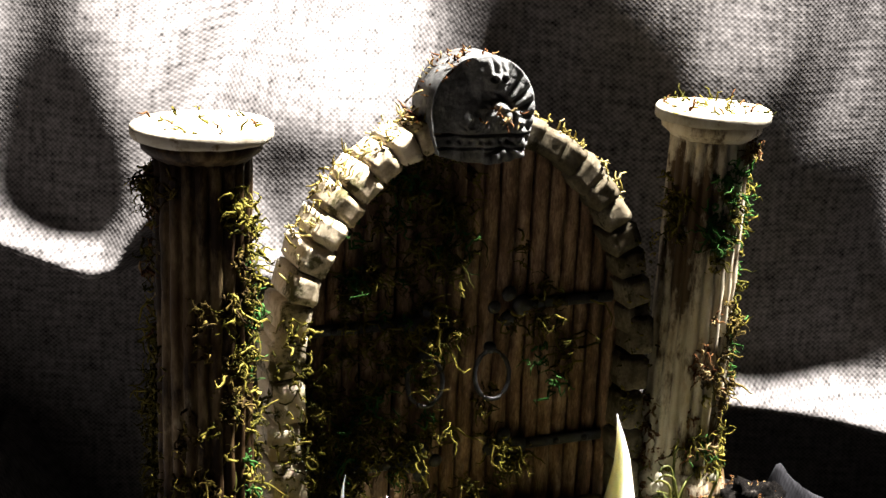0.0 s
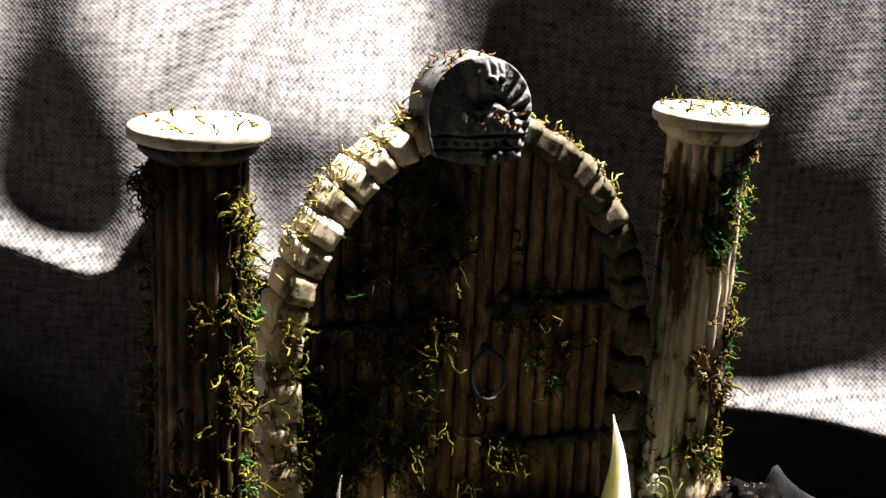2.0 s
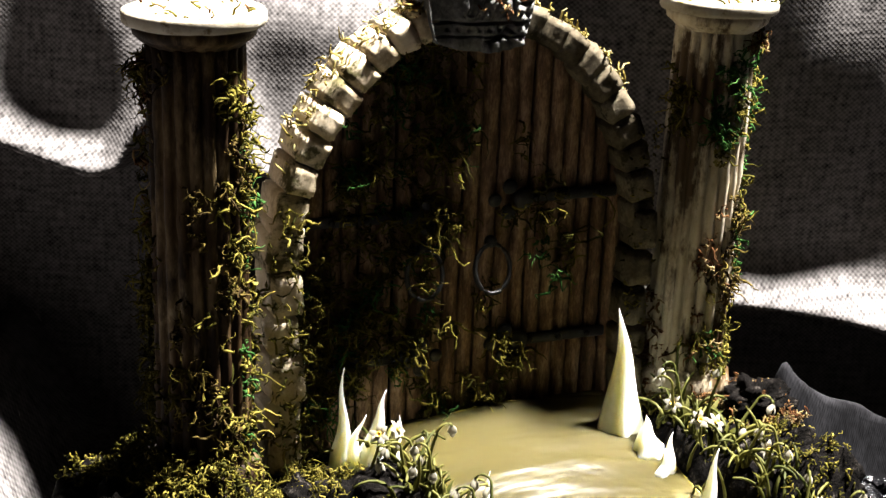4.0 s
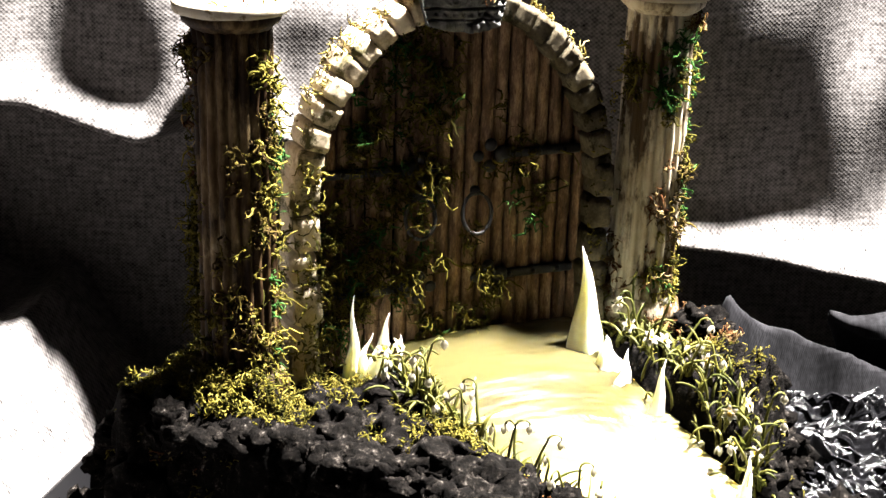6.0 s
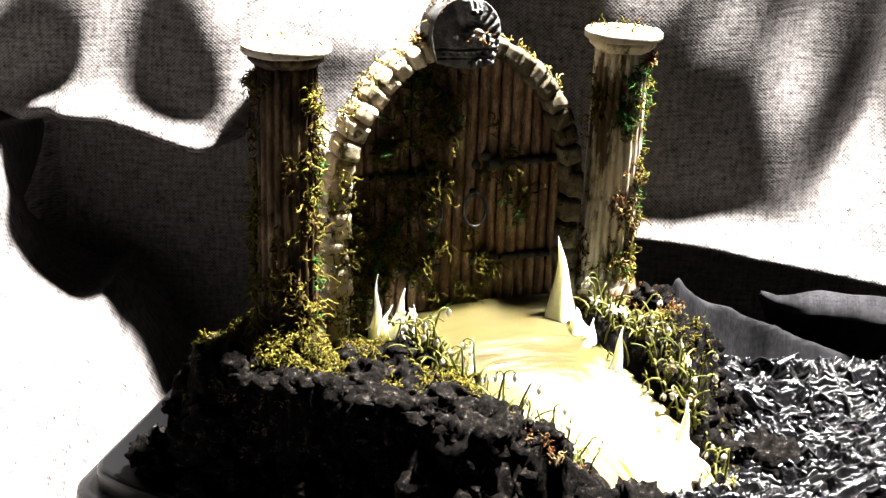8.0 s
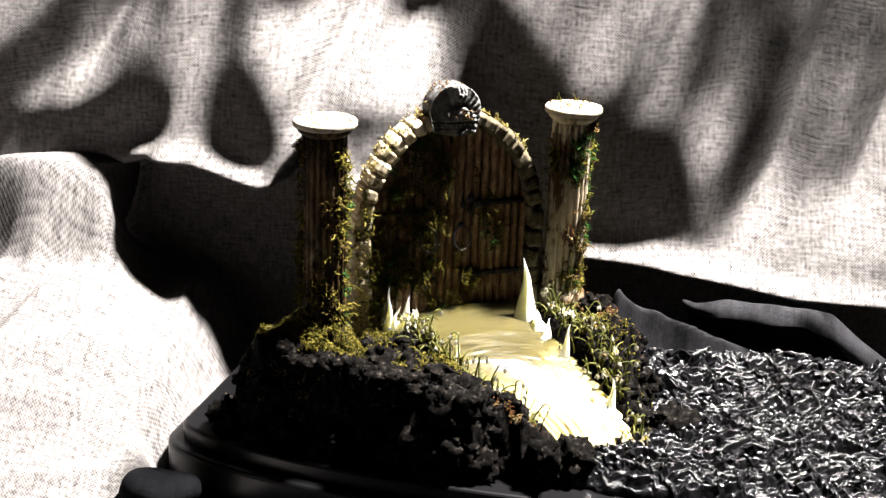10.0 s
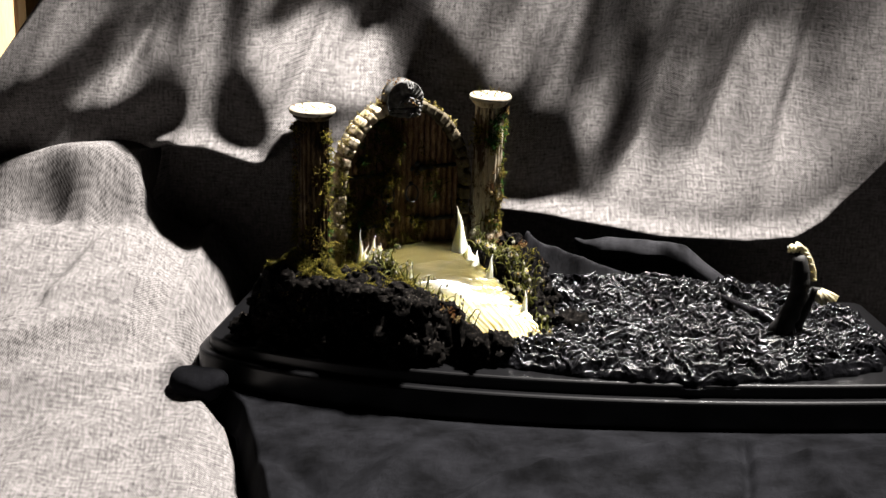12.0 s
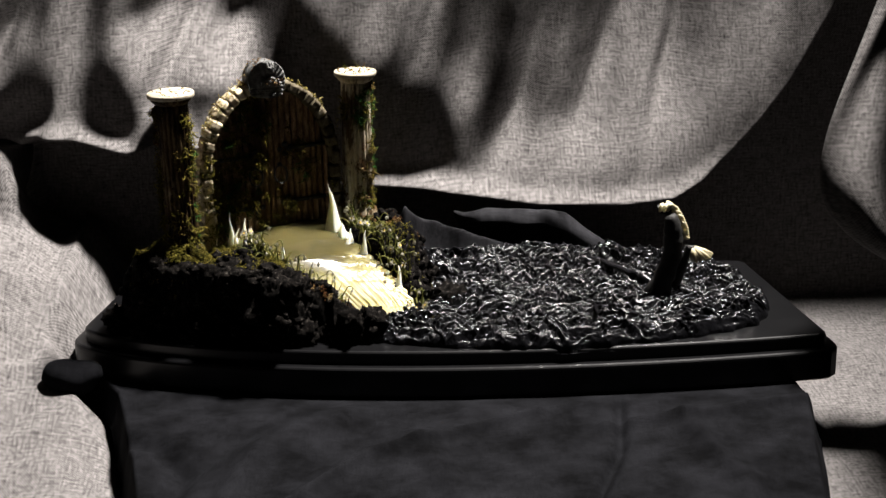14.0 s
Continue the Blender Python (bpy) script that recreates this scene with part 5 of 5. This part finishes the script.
def arch_moss():
    rnd = random.Random(12)
    top, side = [], []
    for k in range(260):
        a = rnd.choice((rnd.uniform(62, 150), rnd.uniform(100, 160), rnd.uniform(35, 60)))
        if 76 < a < 104:
            continue
        x, z = R_OUT * math.cos(radians(a)), SPRING + R_OUT * TALL * math.sin(radians(a))
        n = Vector((TALL * math.cos(radians(a)), 0, math.sin(radians(a)))).normalized()
        p = Vector((x, rnd.uniform(-0.004, 0.007), z)) + n * 0.0003
        t = Vector((rnd.gauss(0, 1), rnd.gauss(0, 1), rnd.gauss(0, 0.5)))
        top.append(strand(rnd, p, t - n * t.dot(n) + n * 0.08, rnd.uniform(0.001, 0.0036), rnd.uniform(0.00015, 0.0003), 0.25, 0.02, 3))
    for k in range(300):
        z = rnd.uniform(SILL, SPRING + 0.012)
        keep = 0.35 + 0.65 * (z < 0.062)
        if rnd.random() > keep:
            continue
        p = (-(R_IN + R_OUT) / 2 + rnd.gauss(0.001, 0.0022), -0.0048 + rnd.uniform(-0.0006, 0.0006), z)
        side.append(strand(rnd, p, (rnd.gauss(0, 1), -0.6, rnd.gauss(-0.2, 1)), rnd.uniform(0.002, 0.005), rnd.uniform(0.00015, 0.0003), 0.5, 0.12))
    for k in range(90):
        z = rnd.uniform(0.05, 0.1)
        p = ((R_IN + R_OUT) / 2 + rnd.gauss(0, 0.002), -0.0048, z)
        side.append(strand(rnd, p, (rnd.gauss(0, 1), -0.6, rnd.gauss(-0.2, 1)), rnd.uniform(0.001, 0.003), 0.0002, 0.5, 0.12))
    moss_thing("arch_moss", top, STRAW, GATE, "straw-coloured moss lying along the top of the arch")
    moss_thing("jamb_moss", side, MOSS, GATE, "olive moss clinging to the door jamb stones")
    dry = []
    for k in range(110):
        a = radians(rnd.gauss(-32, 22))
        p = (-0.0008 + 0.0100 * math.sin(a), rnd.uniform(-0.006, 0.003), 0.1252 + 0.0098 * math.cos(a))
        dry.append(strand(rnd, p, (rnd.gauss(0, 1), rnd.gauss(0, 1), 0.3), rnd.uniform(0.001, 0.0028), 0.00022, 0.3, 0.0, 3))
    for k in range(30):
        p = (-0.0118 + rnd.gauss(0, 0.0012), rnd.uniform(-0.004, 0.003), 0.1235 + rnd.gauss(0, 0.001))
        dry.append(strand(rnd, p, (rnd.gauss(0, 1), rnd.gauss(0, 1), 0.3), rnd.uniform(0.001, 0.003), 0.00022, 0.3, 0.0, 3))
    for k in range(16):
        p = (0.0015 + rnd.gauss(0, 0.0016), -0.0085, 0.1245 + rnd.gauss(0, 0.0015))
        dry.append(strand(rnd, p, (rnd.gauss(0, 1), -0.4, rnd.gauss(0, 1)), 0.002, 0.0002, 0.4, 0.1, 3))
    moss_thing("keystone_moss", dry, MOSS_DRY, GATE, "brown dry moss crumbs on the keystone")


arch_moss()


def column_moss(root, R, h, spots, cap_n, seed):
    """spots: angle from the right-hand side, height share, spread in degrees and share, count, kind."""
    rnd = random.Random(seed)
    sets = {"moss": [], "dry": [], "green": [], "brown": []}
    for ang, hz, sa, sh, n, kind in spots:
        for k in range(max(int(n / 2.6), 1)):
            a = radians(ang + rnd.gauss(0, sa))
            z = h * min(max(hz + rnd.gauss(0, sh), 0.0), 0.9)
            nrm = Vector((math.cos(a), math.sin(a), 0))
            size = rnd.uniform(0.5, 1.3)
            sets[kind] += tuft(rnd, nrm * (R - 0.0002) + Vector((0, 0, z)), nrm * 0.7 + Vector((0, 0, -0.6)), int(9 * size), 0.0007 * size, 0.0044 * size, 0.00020)
    for k in range(cap_n):
        a, rr = rnd.uniform(0, 6.28), R * 1.3 * math.sqrt(rnd.random())
        p = Vector((rr * math.cos(a), rr * math.sin(a), h + 0.0002))
        kind = rnd.choice(("moss", "moss", "dry"))
        sets[kind].append(strand(rnd, p, (rnd.gauss(0, 1), rnd.gauss(0, 1), 0.25), rnd.uniform(0.001, 0.0035), 0.00022, 0.3, 0.02, 3))
    for kind, mt, lab in (("moss", MOSS, "olive moss tufts clinging to the fluted column"), ("dry", MOSS_DRY, "rusty dry moss on the fluted column"), ("green", MOSS_GREEN, "bright green moss on the fluted column"), ("brown", MOSS_BROWN, "dark brown moss patches on the fluted column")):
        if sets[kind]:
            moss_thing("column_moss", sets[kind], mt, root.matrix_world.copy(), lab)


column_moss(col_left, 0.0084, 0.0838, [(-35, 0.72, 9, 0.05, 30, "brown"), (-42, 0.48, 10, 0.05, 34, "brown"), (-80, 0.6, 10, 0.04, 24, "brown"), (-95, 0.3, 12, 0.06, 30, "brown"), (-60, 0.13, 20, 0.05, 50, "brown"), (0, 0.74, 14, 0.04, 40, "moss"), (-14, 0.55, 14, 0.05, 36, "moss"), (5, 0.3, 16, 0.08, 16, "moss"), (-20, 0.08, 30, 0.05, 70, "moss"), (182, 0.42, 14, 0.14, 120, "moss"), (180, 0.2, 18, 0.1, 120, "moss"),
                                       (185, 0.75, 12, 0.12, 50, "dry"), (-40, 0.82, 14, 0.04, 22, "moss"), (-40, 0.45, 14, 0.12, 34, "moss"), (-100, 0.2, 35, 0.1, 36, "moss"), (-12, 0.58, 10, 0.1, 16, "green"), (-15, 0.2, 15, 0.1, 20, "green"), (190, 0.89, 14, 0.02, 40, "brown"), (188, 0.86, 14, 0.03, 26, "moss")], 26, 31)
column_moss(col_right, 0.0080, 0.0777, [(-60, 0.45, 12, 0.04, 26, "brown"), (-85, 0.3, 12, 0.05, 30, "brown"), (-45, 0.28, 10, 0.06, 24, "brown"), (-105, 0.74, 12, 0.05, 50, "green"), (-100, 0.72, 14, 0.05, 40, "moss"), (182, 0.74, 10, 0.03, 50, "moss"), (-18, 0.6, 8, 0.14, 60, "green"), (-12, 0.38, 8, 0.05, 40, "green"), (-20, 0.75, 8, 0.1, 60, "moss"),
                                        (-110, 0.35, 14, 0.1, 40, "dry"), (-75, 0.1, 40, 0.07, 90, "moss"), (178, 0.1, 25, 0.08, 70, "dry"), (-60, 0.5, 14, 0.1, 26, "moss"), (-95, 0.12, 10, 0.02, 12, "green"), (-60, 0.93, 12, 0.02, 20, "dry")], 60, 32)


def ground_moss():
    rnd = random.Random(14)
    old, dry = [], []
    for x, y, r, n, kind in ((-0.054, -0.033, 0.006, 260, 0), (-0.043, -0.036, 0.006, 260, 0), (-0.036, -0.03, 0.005, 160, 0), (-0.064, -0.03, 0.004, 120, 0), (-0.061, -0.023, 0.0028, 260, 0), (-0.047, -0.0375, 0.004, 200, 0), (-0.058, -0.037, 0.003, 70, 1), (-0.088, -0.024, 0.002, 50, 1), (-0.082, -0.034, 0.002, 40, 1),
                             (-0.028, -0.022, 0.005, 200, 0), (0.05, 0.012, 0.006, 200, 0), (0.058, 0.014, 0.004, 90, 1), (0.04, 0.014, 0.004, 80, 1), (0.062, 0.002, 0.005, 130, 0), (0.072, -0.012, 0.006, 130, 0), (0.02, -0.047, 0.004, 70, 1), (0.03, -0.05, 0.004, 60, 1),
                             (0.005, -0.04, 0.006, 150, 0), (-0.01, -0.034, 0.005, 150, 0), (0.075, 0.004, 0.004, 60, 1), (0.061, 0.016, 0.004, 120, 1), (0.068, 0.006, 0.004, 90, 1), (0.085, -0.022, 0.003, 40, 1)):
        for k in range(int(n * (0.4 if x > 0.035 else 0.6))):
            px, py = x + rnd.gauss(0, r), y + rnd.gauss(0, r * 0.7)
            z = ground(px, py) + (0.0022 if kind and px > 0.035 else 0)
            if z < 0:
                continue
            (dry if kind else old).extend(tuft(rnd, (px, py, z), (0, 0, 0.9), 5, 0.0006, 0.0028, 0.00014))
    for k in range(150):
        a = radians(rnd.uniform(150, 320))
        rr = rnd.uniform(0.0095, 0.0165)
        p = (-0.0456 + rr * math.cos(a), -0.025 + rr * math.sin(a), 0.0465 - 0.8 * (rr - 0.0095) + rnd.gauss(0, 0.0008))
        old.extend(tuft(rnd, p, (math.cos(a), math.sin(a), 0.3), 6, 0.0009, 0.0034, 0.00018))
    moss_thing("ground_moss", old, MOSS, Matrix(), "yellow-green moss round the feet of the columns")
    moss_thing("dry_ground_moss", dry, MOSS_DRY, Matrix(), "rust-brown dry moss tufts on the rock")


ground_moss()


# ---- snowdrops ----
def snowdrop(rnd, h):
    root = empty("snowdrop", Matrix(), "snowdrop with a nodding white bloom on an arched green stem", "flower", "snowdrops")
    lean = rnd.uniform(0.15, 0.4) * h
    pts, rad = [], []
    for k in np.linspace(0, 1, 8):
        pts.append((lean * k, 0.06 * h * math.sin(3 * k), h * k * (1.15 - 0.15 * k)))
        rad.append(0.00042 - 0.00014 * k)
    top = Vector(pts[-1])
    for a in np.linspace(0.4, 2.9, 6):
        pts.append((top.x + 0.0016 * (1 - math.cos(a)), top.y, top.z + 0.0016 * math.sin(a)))
        rad.append(0.00026)
    v, f = tube_data(pts, rad, 5)
    raw("stem", v, f, STEM, root)
    end = Vector(pts[-1])
    bm = bmesh.new()
    for k in range(3):
        a = 2 * math.pi * k / 3
        ring = []
        for s in np.linspace(0, 1, 6):
            w = 0.00062 * math.sin(math.pi * (0.12 + 0.86 * s)) + 0.00005
            out = 0.00015 + 0.0006 * math.sin(math.pi * 0.6 * s)
            c = Vector((math.cos(a) * out, math.sin(a) * out, -0.0022 * s))
            t = Vector((-math.sin(a), math.cos(a), 0)) * w
            ring.append((bm.verts.new(end + c - t), bm.verts.new(end + c * 1.0 + Vector((math.cos(a), math.sin(a), 0)) * w * 0.4), bm.verts.new(end + c + t)))
        for p, q in zip(ring, ring[1:]):
            bm.faces.new((p[0], p[1], q[1], q[0]))
            bm.faces.new((p[1], p[2], q[2], q[1]))
    part("bloom", bm, PETAL, root, "white drooping petals")
    for k in range(rnd.choice((2, 3))):
        a = rnd.uniform(0, 6.28)
        bm = bmesh.new()
        prev = None
        ln = h * rnd.uniform(0.6, 1.05)
        for s in np.linspace(0, 1, 6):
            c = Vector((math.cos(a) * ln * 0.45 * s * s, math.sin(a) * ln * 0.45 * s * s, ln * s * (1 - 0.3 * s)))
            w = 0.0008 * (1 - s) ** 0.6 + 0.00006
            t = Vector((-math.sin(a), math.cos(a), 0)) * w
            cur = (bm.verts.new(c - t), bm.verts.new(c + Vector((0, 0, -w * 0.5))), bm.verts.new(c + t))
            if prev:
                bm.faces.new((prev[0], prev[1], cur[1], cur[0]))
                bm.faces.new((prev[1], prev[2], cur[2], cur[1]))
            prev = cur
        part("leaf", bm, STEM, root, "narrow green leaf")
    return root


def plant_snowdrops():
    rnd = random.Random(21)
    kinds = [snowdrop(rnd, h) for h in (0.008, 0.0095, 0.0115, 0.007, 0.0125)]
    spots = []
    L, R = path_frame(np.linspace(0, 1, 50))
    for k in range(26):
        i = int(rnd.uniform(4, 44))
        p = L[i]
        spots.append((p[0] - abs(rnd.gauss(0.0025, 0.0022)), p[1] - abs(rnd.gauss(0.002, 0.002))))
    for k in range(26):
        i = int(rnd.uniform(4, 46))
        p = R[i]
        off = abs(rnd.gauss(0.0045, 0.0035))
        spots.append((p[0] + off, p[1] + rnd.gauss(0.004, 0.003)))
    first = True
    for n, (x, y) in enumerate(spots):
        z = ground(x, y)
        if z < 0.0:
            continue
        m = pose(x, y, z - 0.0004, rnd.gauss(0, 12), rnd.gauss(0, 12), rnd.uniform(0, 360))
        if n < len(kinds):
            kinds[n].matrix_world = m
        else:
            copy_thing(kinds[n % len(kinds)], m)


plant_snowdrops()


def star_flower(rnd, h):
    root = empty("star_flower", Matrix(), "small open white flower with a yellow centre on a green stem", "flower", "star flowers")
    pts = [(0.12 * h * math.sin(2 * k), 0.05 * h * math.sin(5 * k), h * k) for k in np.linspace(0, 1, 7)]
    v, f = tube_data(pts, [0.0003] * 7, 5)
    raw("stem", v, f, STEM, root)
    top = Vector(pts[-1])
    face = Vector((rnd.uniform(-0.3, 0.5), -0.8, rnd.uniform(0.3, 0.8))).normalized()
    u = face.orthogonal().normalized()
    w = face.cross(u)
    for k in range(6):
        a = 2 * math.pi * k / 6 + rnd.uniform(-0.15, 0.15)
        d = u * math.cos(a) + w * math.sin(a)
        t = u * -math.sin(a) + w * math.cos(a)
        bm = bmesh.new()
        rows = []
        for q in np.linspace(0, 1, 5):
            wd = 0.00056 * math.sin(math.pi * (0.18 + 0.8 * q))
            c = top + d * (0.0003 + 0.0018 * q) + face * (0.0003 * math.sin(q * 2.6))
            rows.append((bm.verts.new(c - t * wd), bm.verts.new(c + face * wd * 0.3), bm.verts.new(c + t * wd)))
        for p, q in zip(rows, rows[1:]):
            bm.faces.new((p[0], p[1], q[1], q[0]))
            bm.faces.new((p[1], p[2], q[2], q[1]))
        part("petal", bm, PETAL, root)
    bm = lathe([(0.0003, 0.0), (0.00045, 0.0005), (0.00055, 0.0009), (0.0004, 0.0008), (0.0001, 0.0004)], 10)
    bm.transform(Matrix.Translation(top) @ face.to_track_quat("Z", "Y").to_matrix().to_4x4())
    part("cup", bm, CUP, root, "yellow flower cup")
    return root


def plant_star_flowers():
    rnd = random.Random(77)
    kinds = [star_flower(rnd, h) for h in (0.0065, 0.008, 0.0055)]
    L, R = path_frame(np.linspace(0, 1, 50))
    n = 0
    for k in range(13):
        edge, off = (R, 1) if k < 10 else (L, -1)
        p = edge[int(rnd.uniform(6, 47))]
        x, y = p[0] + off * abs(rnd.gauss(0.003, 0.0025)), p[1] + (rnd.gauss(0.003, 0.002) if off > 0 else -abs(rnd.gauss(0.002, 0.001)))
        z = ground(x, y)
        if z < 0:
            continue
        m = pose(x, y, z - 0.0004, rnd.gauss(0, 8), rnd.gauss(0, 8), rnd.uniform(-40, 40))
        if n < len(kinds):
            kinds[n].matrix_world = m
        else:
            copy_thing(kinds[n % len(kinds)], m)
        n += 1


plant_star_flowers()


def flower_grass():
    rnd = random.Random(44)
    L, R = path_frame(np.linspace(0, 1, 50))
    blades = []
    for k in range(260):
        side = rnd.random() < 0.42
        p = (L if side else R)[int(rnd.uniform(0, 45))]
        x = p[0] + (-1 if side else 1) * abs(rnd.gauss(0.003, 0.003))
        y = p[1] + (-abs(rnd.gauss(0.002, 0.002)) if side else rnd.gauss(0.004, 0.003))
        z = ground(x, y)
        if z < 0:
            continue
        a, ln, arch = rnd.uniform(0, 6.28), rnd.uniform(0.005, 0.012), rnd.uniform(0.5, 3.0)
        pts = []
        for t in np.linspace(0, 1, 8):
            ang = t * arch
            pts.append((x + math.cos(a) * ln * (1 - math.cos(ang)) / arch, y + math.sin(a) * ln * (1 - math.cos(ang)) / arch, z - 0.0003 + ln * math.sin(ang) / arch))
        blades.append(tube_data(pts, [0.0005 * (1 - 0.6 * t) for t in np.linspace(0, 1, 8)], 4))
    moss_thing("flower_stems", blades, STEM, Matrix(), "tangle of arched green stems along the frozen fall", "stems")


flower_grass()


# ---- the creature in the pool ----
def sea_horn():
    root = empty("tentacle", pose(0.2085, -0.022, 0.006), "black curved tentacle with a cream bristle fringe rising from the tar", "tentacle")
    o = Vector((0.2085, -0.022, 0.006))
    pts = [(0.2010, -0.029, 0.003), (0.2030, -0.030, 0.012), (0.2072, -0.030, 0.022), (0.2098, -0.030, 0.031), (0.2102, -0.030, 0.040), (0.2095, -0.030, 0.048), (0.2075, -0.030, 0.0545)]
    rad = [0.0075, 0.0060, 0.0050, 0.0048, 0.0050, 0.0046, 0.0022]
    fine, fr = [], []
    for i in range(len(pts) - 1):
        for k in (0, 0.25, 0.5, 0.75):
            fine.append(Vector(pts[i]).lerp(Vector(pts[i + 1]), k) - o)
            fr.append((rad[i] * (1 - k) + rad[i + 1] * k) * (1 + 0.1 * math.sin(i * 7 + k * 9)))
    v, f = tube_data(fine, fr, 14)
    v = [p + Vector(noise.noise_vector(p * 320)) * 0.0006 for p in v]
    raw("body", v, f, CHARRED, root)
    rnd = random.Random(3)
    arc = [(0.2035, 0.0585), (0.2082, 0.0588), (0.2128, 0.0555), (0.2158, 0.0505), (0.2180, 0.0445), (0.2188, 0.0395)]
    n = 24
    for k in range(n):
        t = k / (n - 1) * (len(arc) - 1)
        i = min(int(t), len(arc) - 2)
        w = t - i
        x, z = arc[i][0] * (1 - w) + arc[i + 1][0] * w, arc[i][1] * (1 - w) + arc[i + 1][1] * w
        ax, az = arc[i + 1][0] - arc[i][0], arc[i + 1][1] - arc[i][1]
        nl = math.hypot(ax, az)
        nx, nz = -az / nl, ax / nl
        tip = Vector((x, -0.029 + rnd.gauss(0, 0.0007), z)) - o
        root_p = tip - Vector((abs(nx) * 0.0055, -0.001, abs(nz) * 0.0045 if k < 6 else -0.001))
        vv, ff = tube_data([root_p, root_p.lerp(tip, 0.5), tip], [0.0009, 0.0012, 0.0006], 5)
        raw("bristle", vv, ff, BRISTLE, root)
    # the web behind the fringe
    bm = bmesh.new()
    prev = None
    for (x, z), (px, pz) in zip(arc, ((0.2050, 0.053), (0.2075, 0.053), (0.2110, 0.049), (0.2125, 0.045), (0.2135, 0.040), (0.2135, 0.036))):
        cur = [bm.verts.new(Vector(q) - o) for q in ((x - 0.0016, -0.0275, z - 0.001), (px - 0.002, -0.029, pz), (px - 0.002, -0.026, pz))]
        if prev:
            for a, b in ((0, 1), (1, 2), (2, 0)):
                bm.faces.new((prev[a], prev[b], cur[b], cur[a]))
        prev = cur
    bmesh.ops.recalc_face_normals(bm, faces=bm.faces[:])
    part("web", bm, CHARRED, root)
    # the lower tuft
    hub = Vector((0.2205, -0.030, 0.0350)) - o
    for k in range(13):
        a = radians(-105 + k * 6.5)
        ln = rnd.uniform(0.0072, 0.0092) * (1.3 if k > 8 else 1)
        tip = hub + Vector((math.cos(a) * ln + 0.001, rnd.gauss(-0.001, 0.001), math.sin(a) * ln * 0.95))
        vv, ff = tube_data([hub + (tip - hub) * 0.12, hub.lerp(tip, 0.55), tip], [0.0009, 0.0013, 0.0007], 6)
        raw("bristle", vv, ff, BRISTLE, root)
    pts = [Vector(q) - o for q in ((0.209, -0.02, 0.008), (0.213, -0.024, 0.015), (0.2165, -0.028, 0.026), (0.2185, -0.029, 0.034), (0.2225, -0.029, 0.0345))]
    vv, ff = tube_data(pts, [0.0055, 0.0036, 0.0024, 0.0020, 0.0010], 12)
    vv = [p + Vector(noise.noise_vector(p * 320)) * 0.0006 for p in vv]
    raw("branch", vv, ff, CHARRED, root)


sea_horn()


def tar_arms():
    rnd = random.Random(8)
    red = surface("dull_red", [(0, (0.25, 0.015, 0.012)), (1, (0.42, 0.05, 0.04))], 300, 0.4, 0.1)
    for pts, r in (([(0.205, -0.017, 0.009), (0.196, -0.012, 0.0125), (0.188, -0.002, 0.0135), (0.18, 0.012, 0.0135), (0.172, 0.024, 0.013), (0.166, 0.031, 0.012)], 0.0026),
                   ([(0.205, -0.03, 0.006), (0.214, -0.045, 0.0075), (0.225, -0.05, 0.007), (0.236, -0.047, 0.005)], 0.0022)):
        o = Vector(pts[0])
        fine = []
        for a, b in zip(pts, pts[1:]):
            for k in (0, 0.25, 0.5, 0.75):
                fine.append(Vector(a).lerp(Vector(b), k) - o)
        fine.append(Vector(pts[-1]) - o)
        n = len(fine)
        v, f = tube_data(fine, [r * (1 - 0.65 * i / n) * (1 + 0.12 * math.sin(i * 2.3)) for i in range(n)], 9)
        v = [p + Vector(noise.noise_vector(p * 260)) * 0.0007 for p in v]
        ob = raw("tentacle", v, f, TAR)
        ob.location = o
        tagged(ob, "long glossy black arm half sunk in the tar", "tentacle", "tar arms")
        if r > 0.0025:
            bm = bmesh.new()
            bmesh.ops.create_icosphere(bm, subdivisions=2, radius=0.0013)
            bm.transform(Matrix.Translation(fine[-1]) @ Matrix.Diagonal((1.6, 1, 0.8, 1)))
            part("tip", bm, red, ob, "dull red tip")


tar_arms()
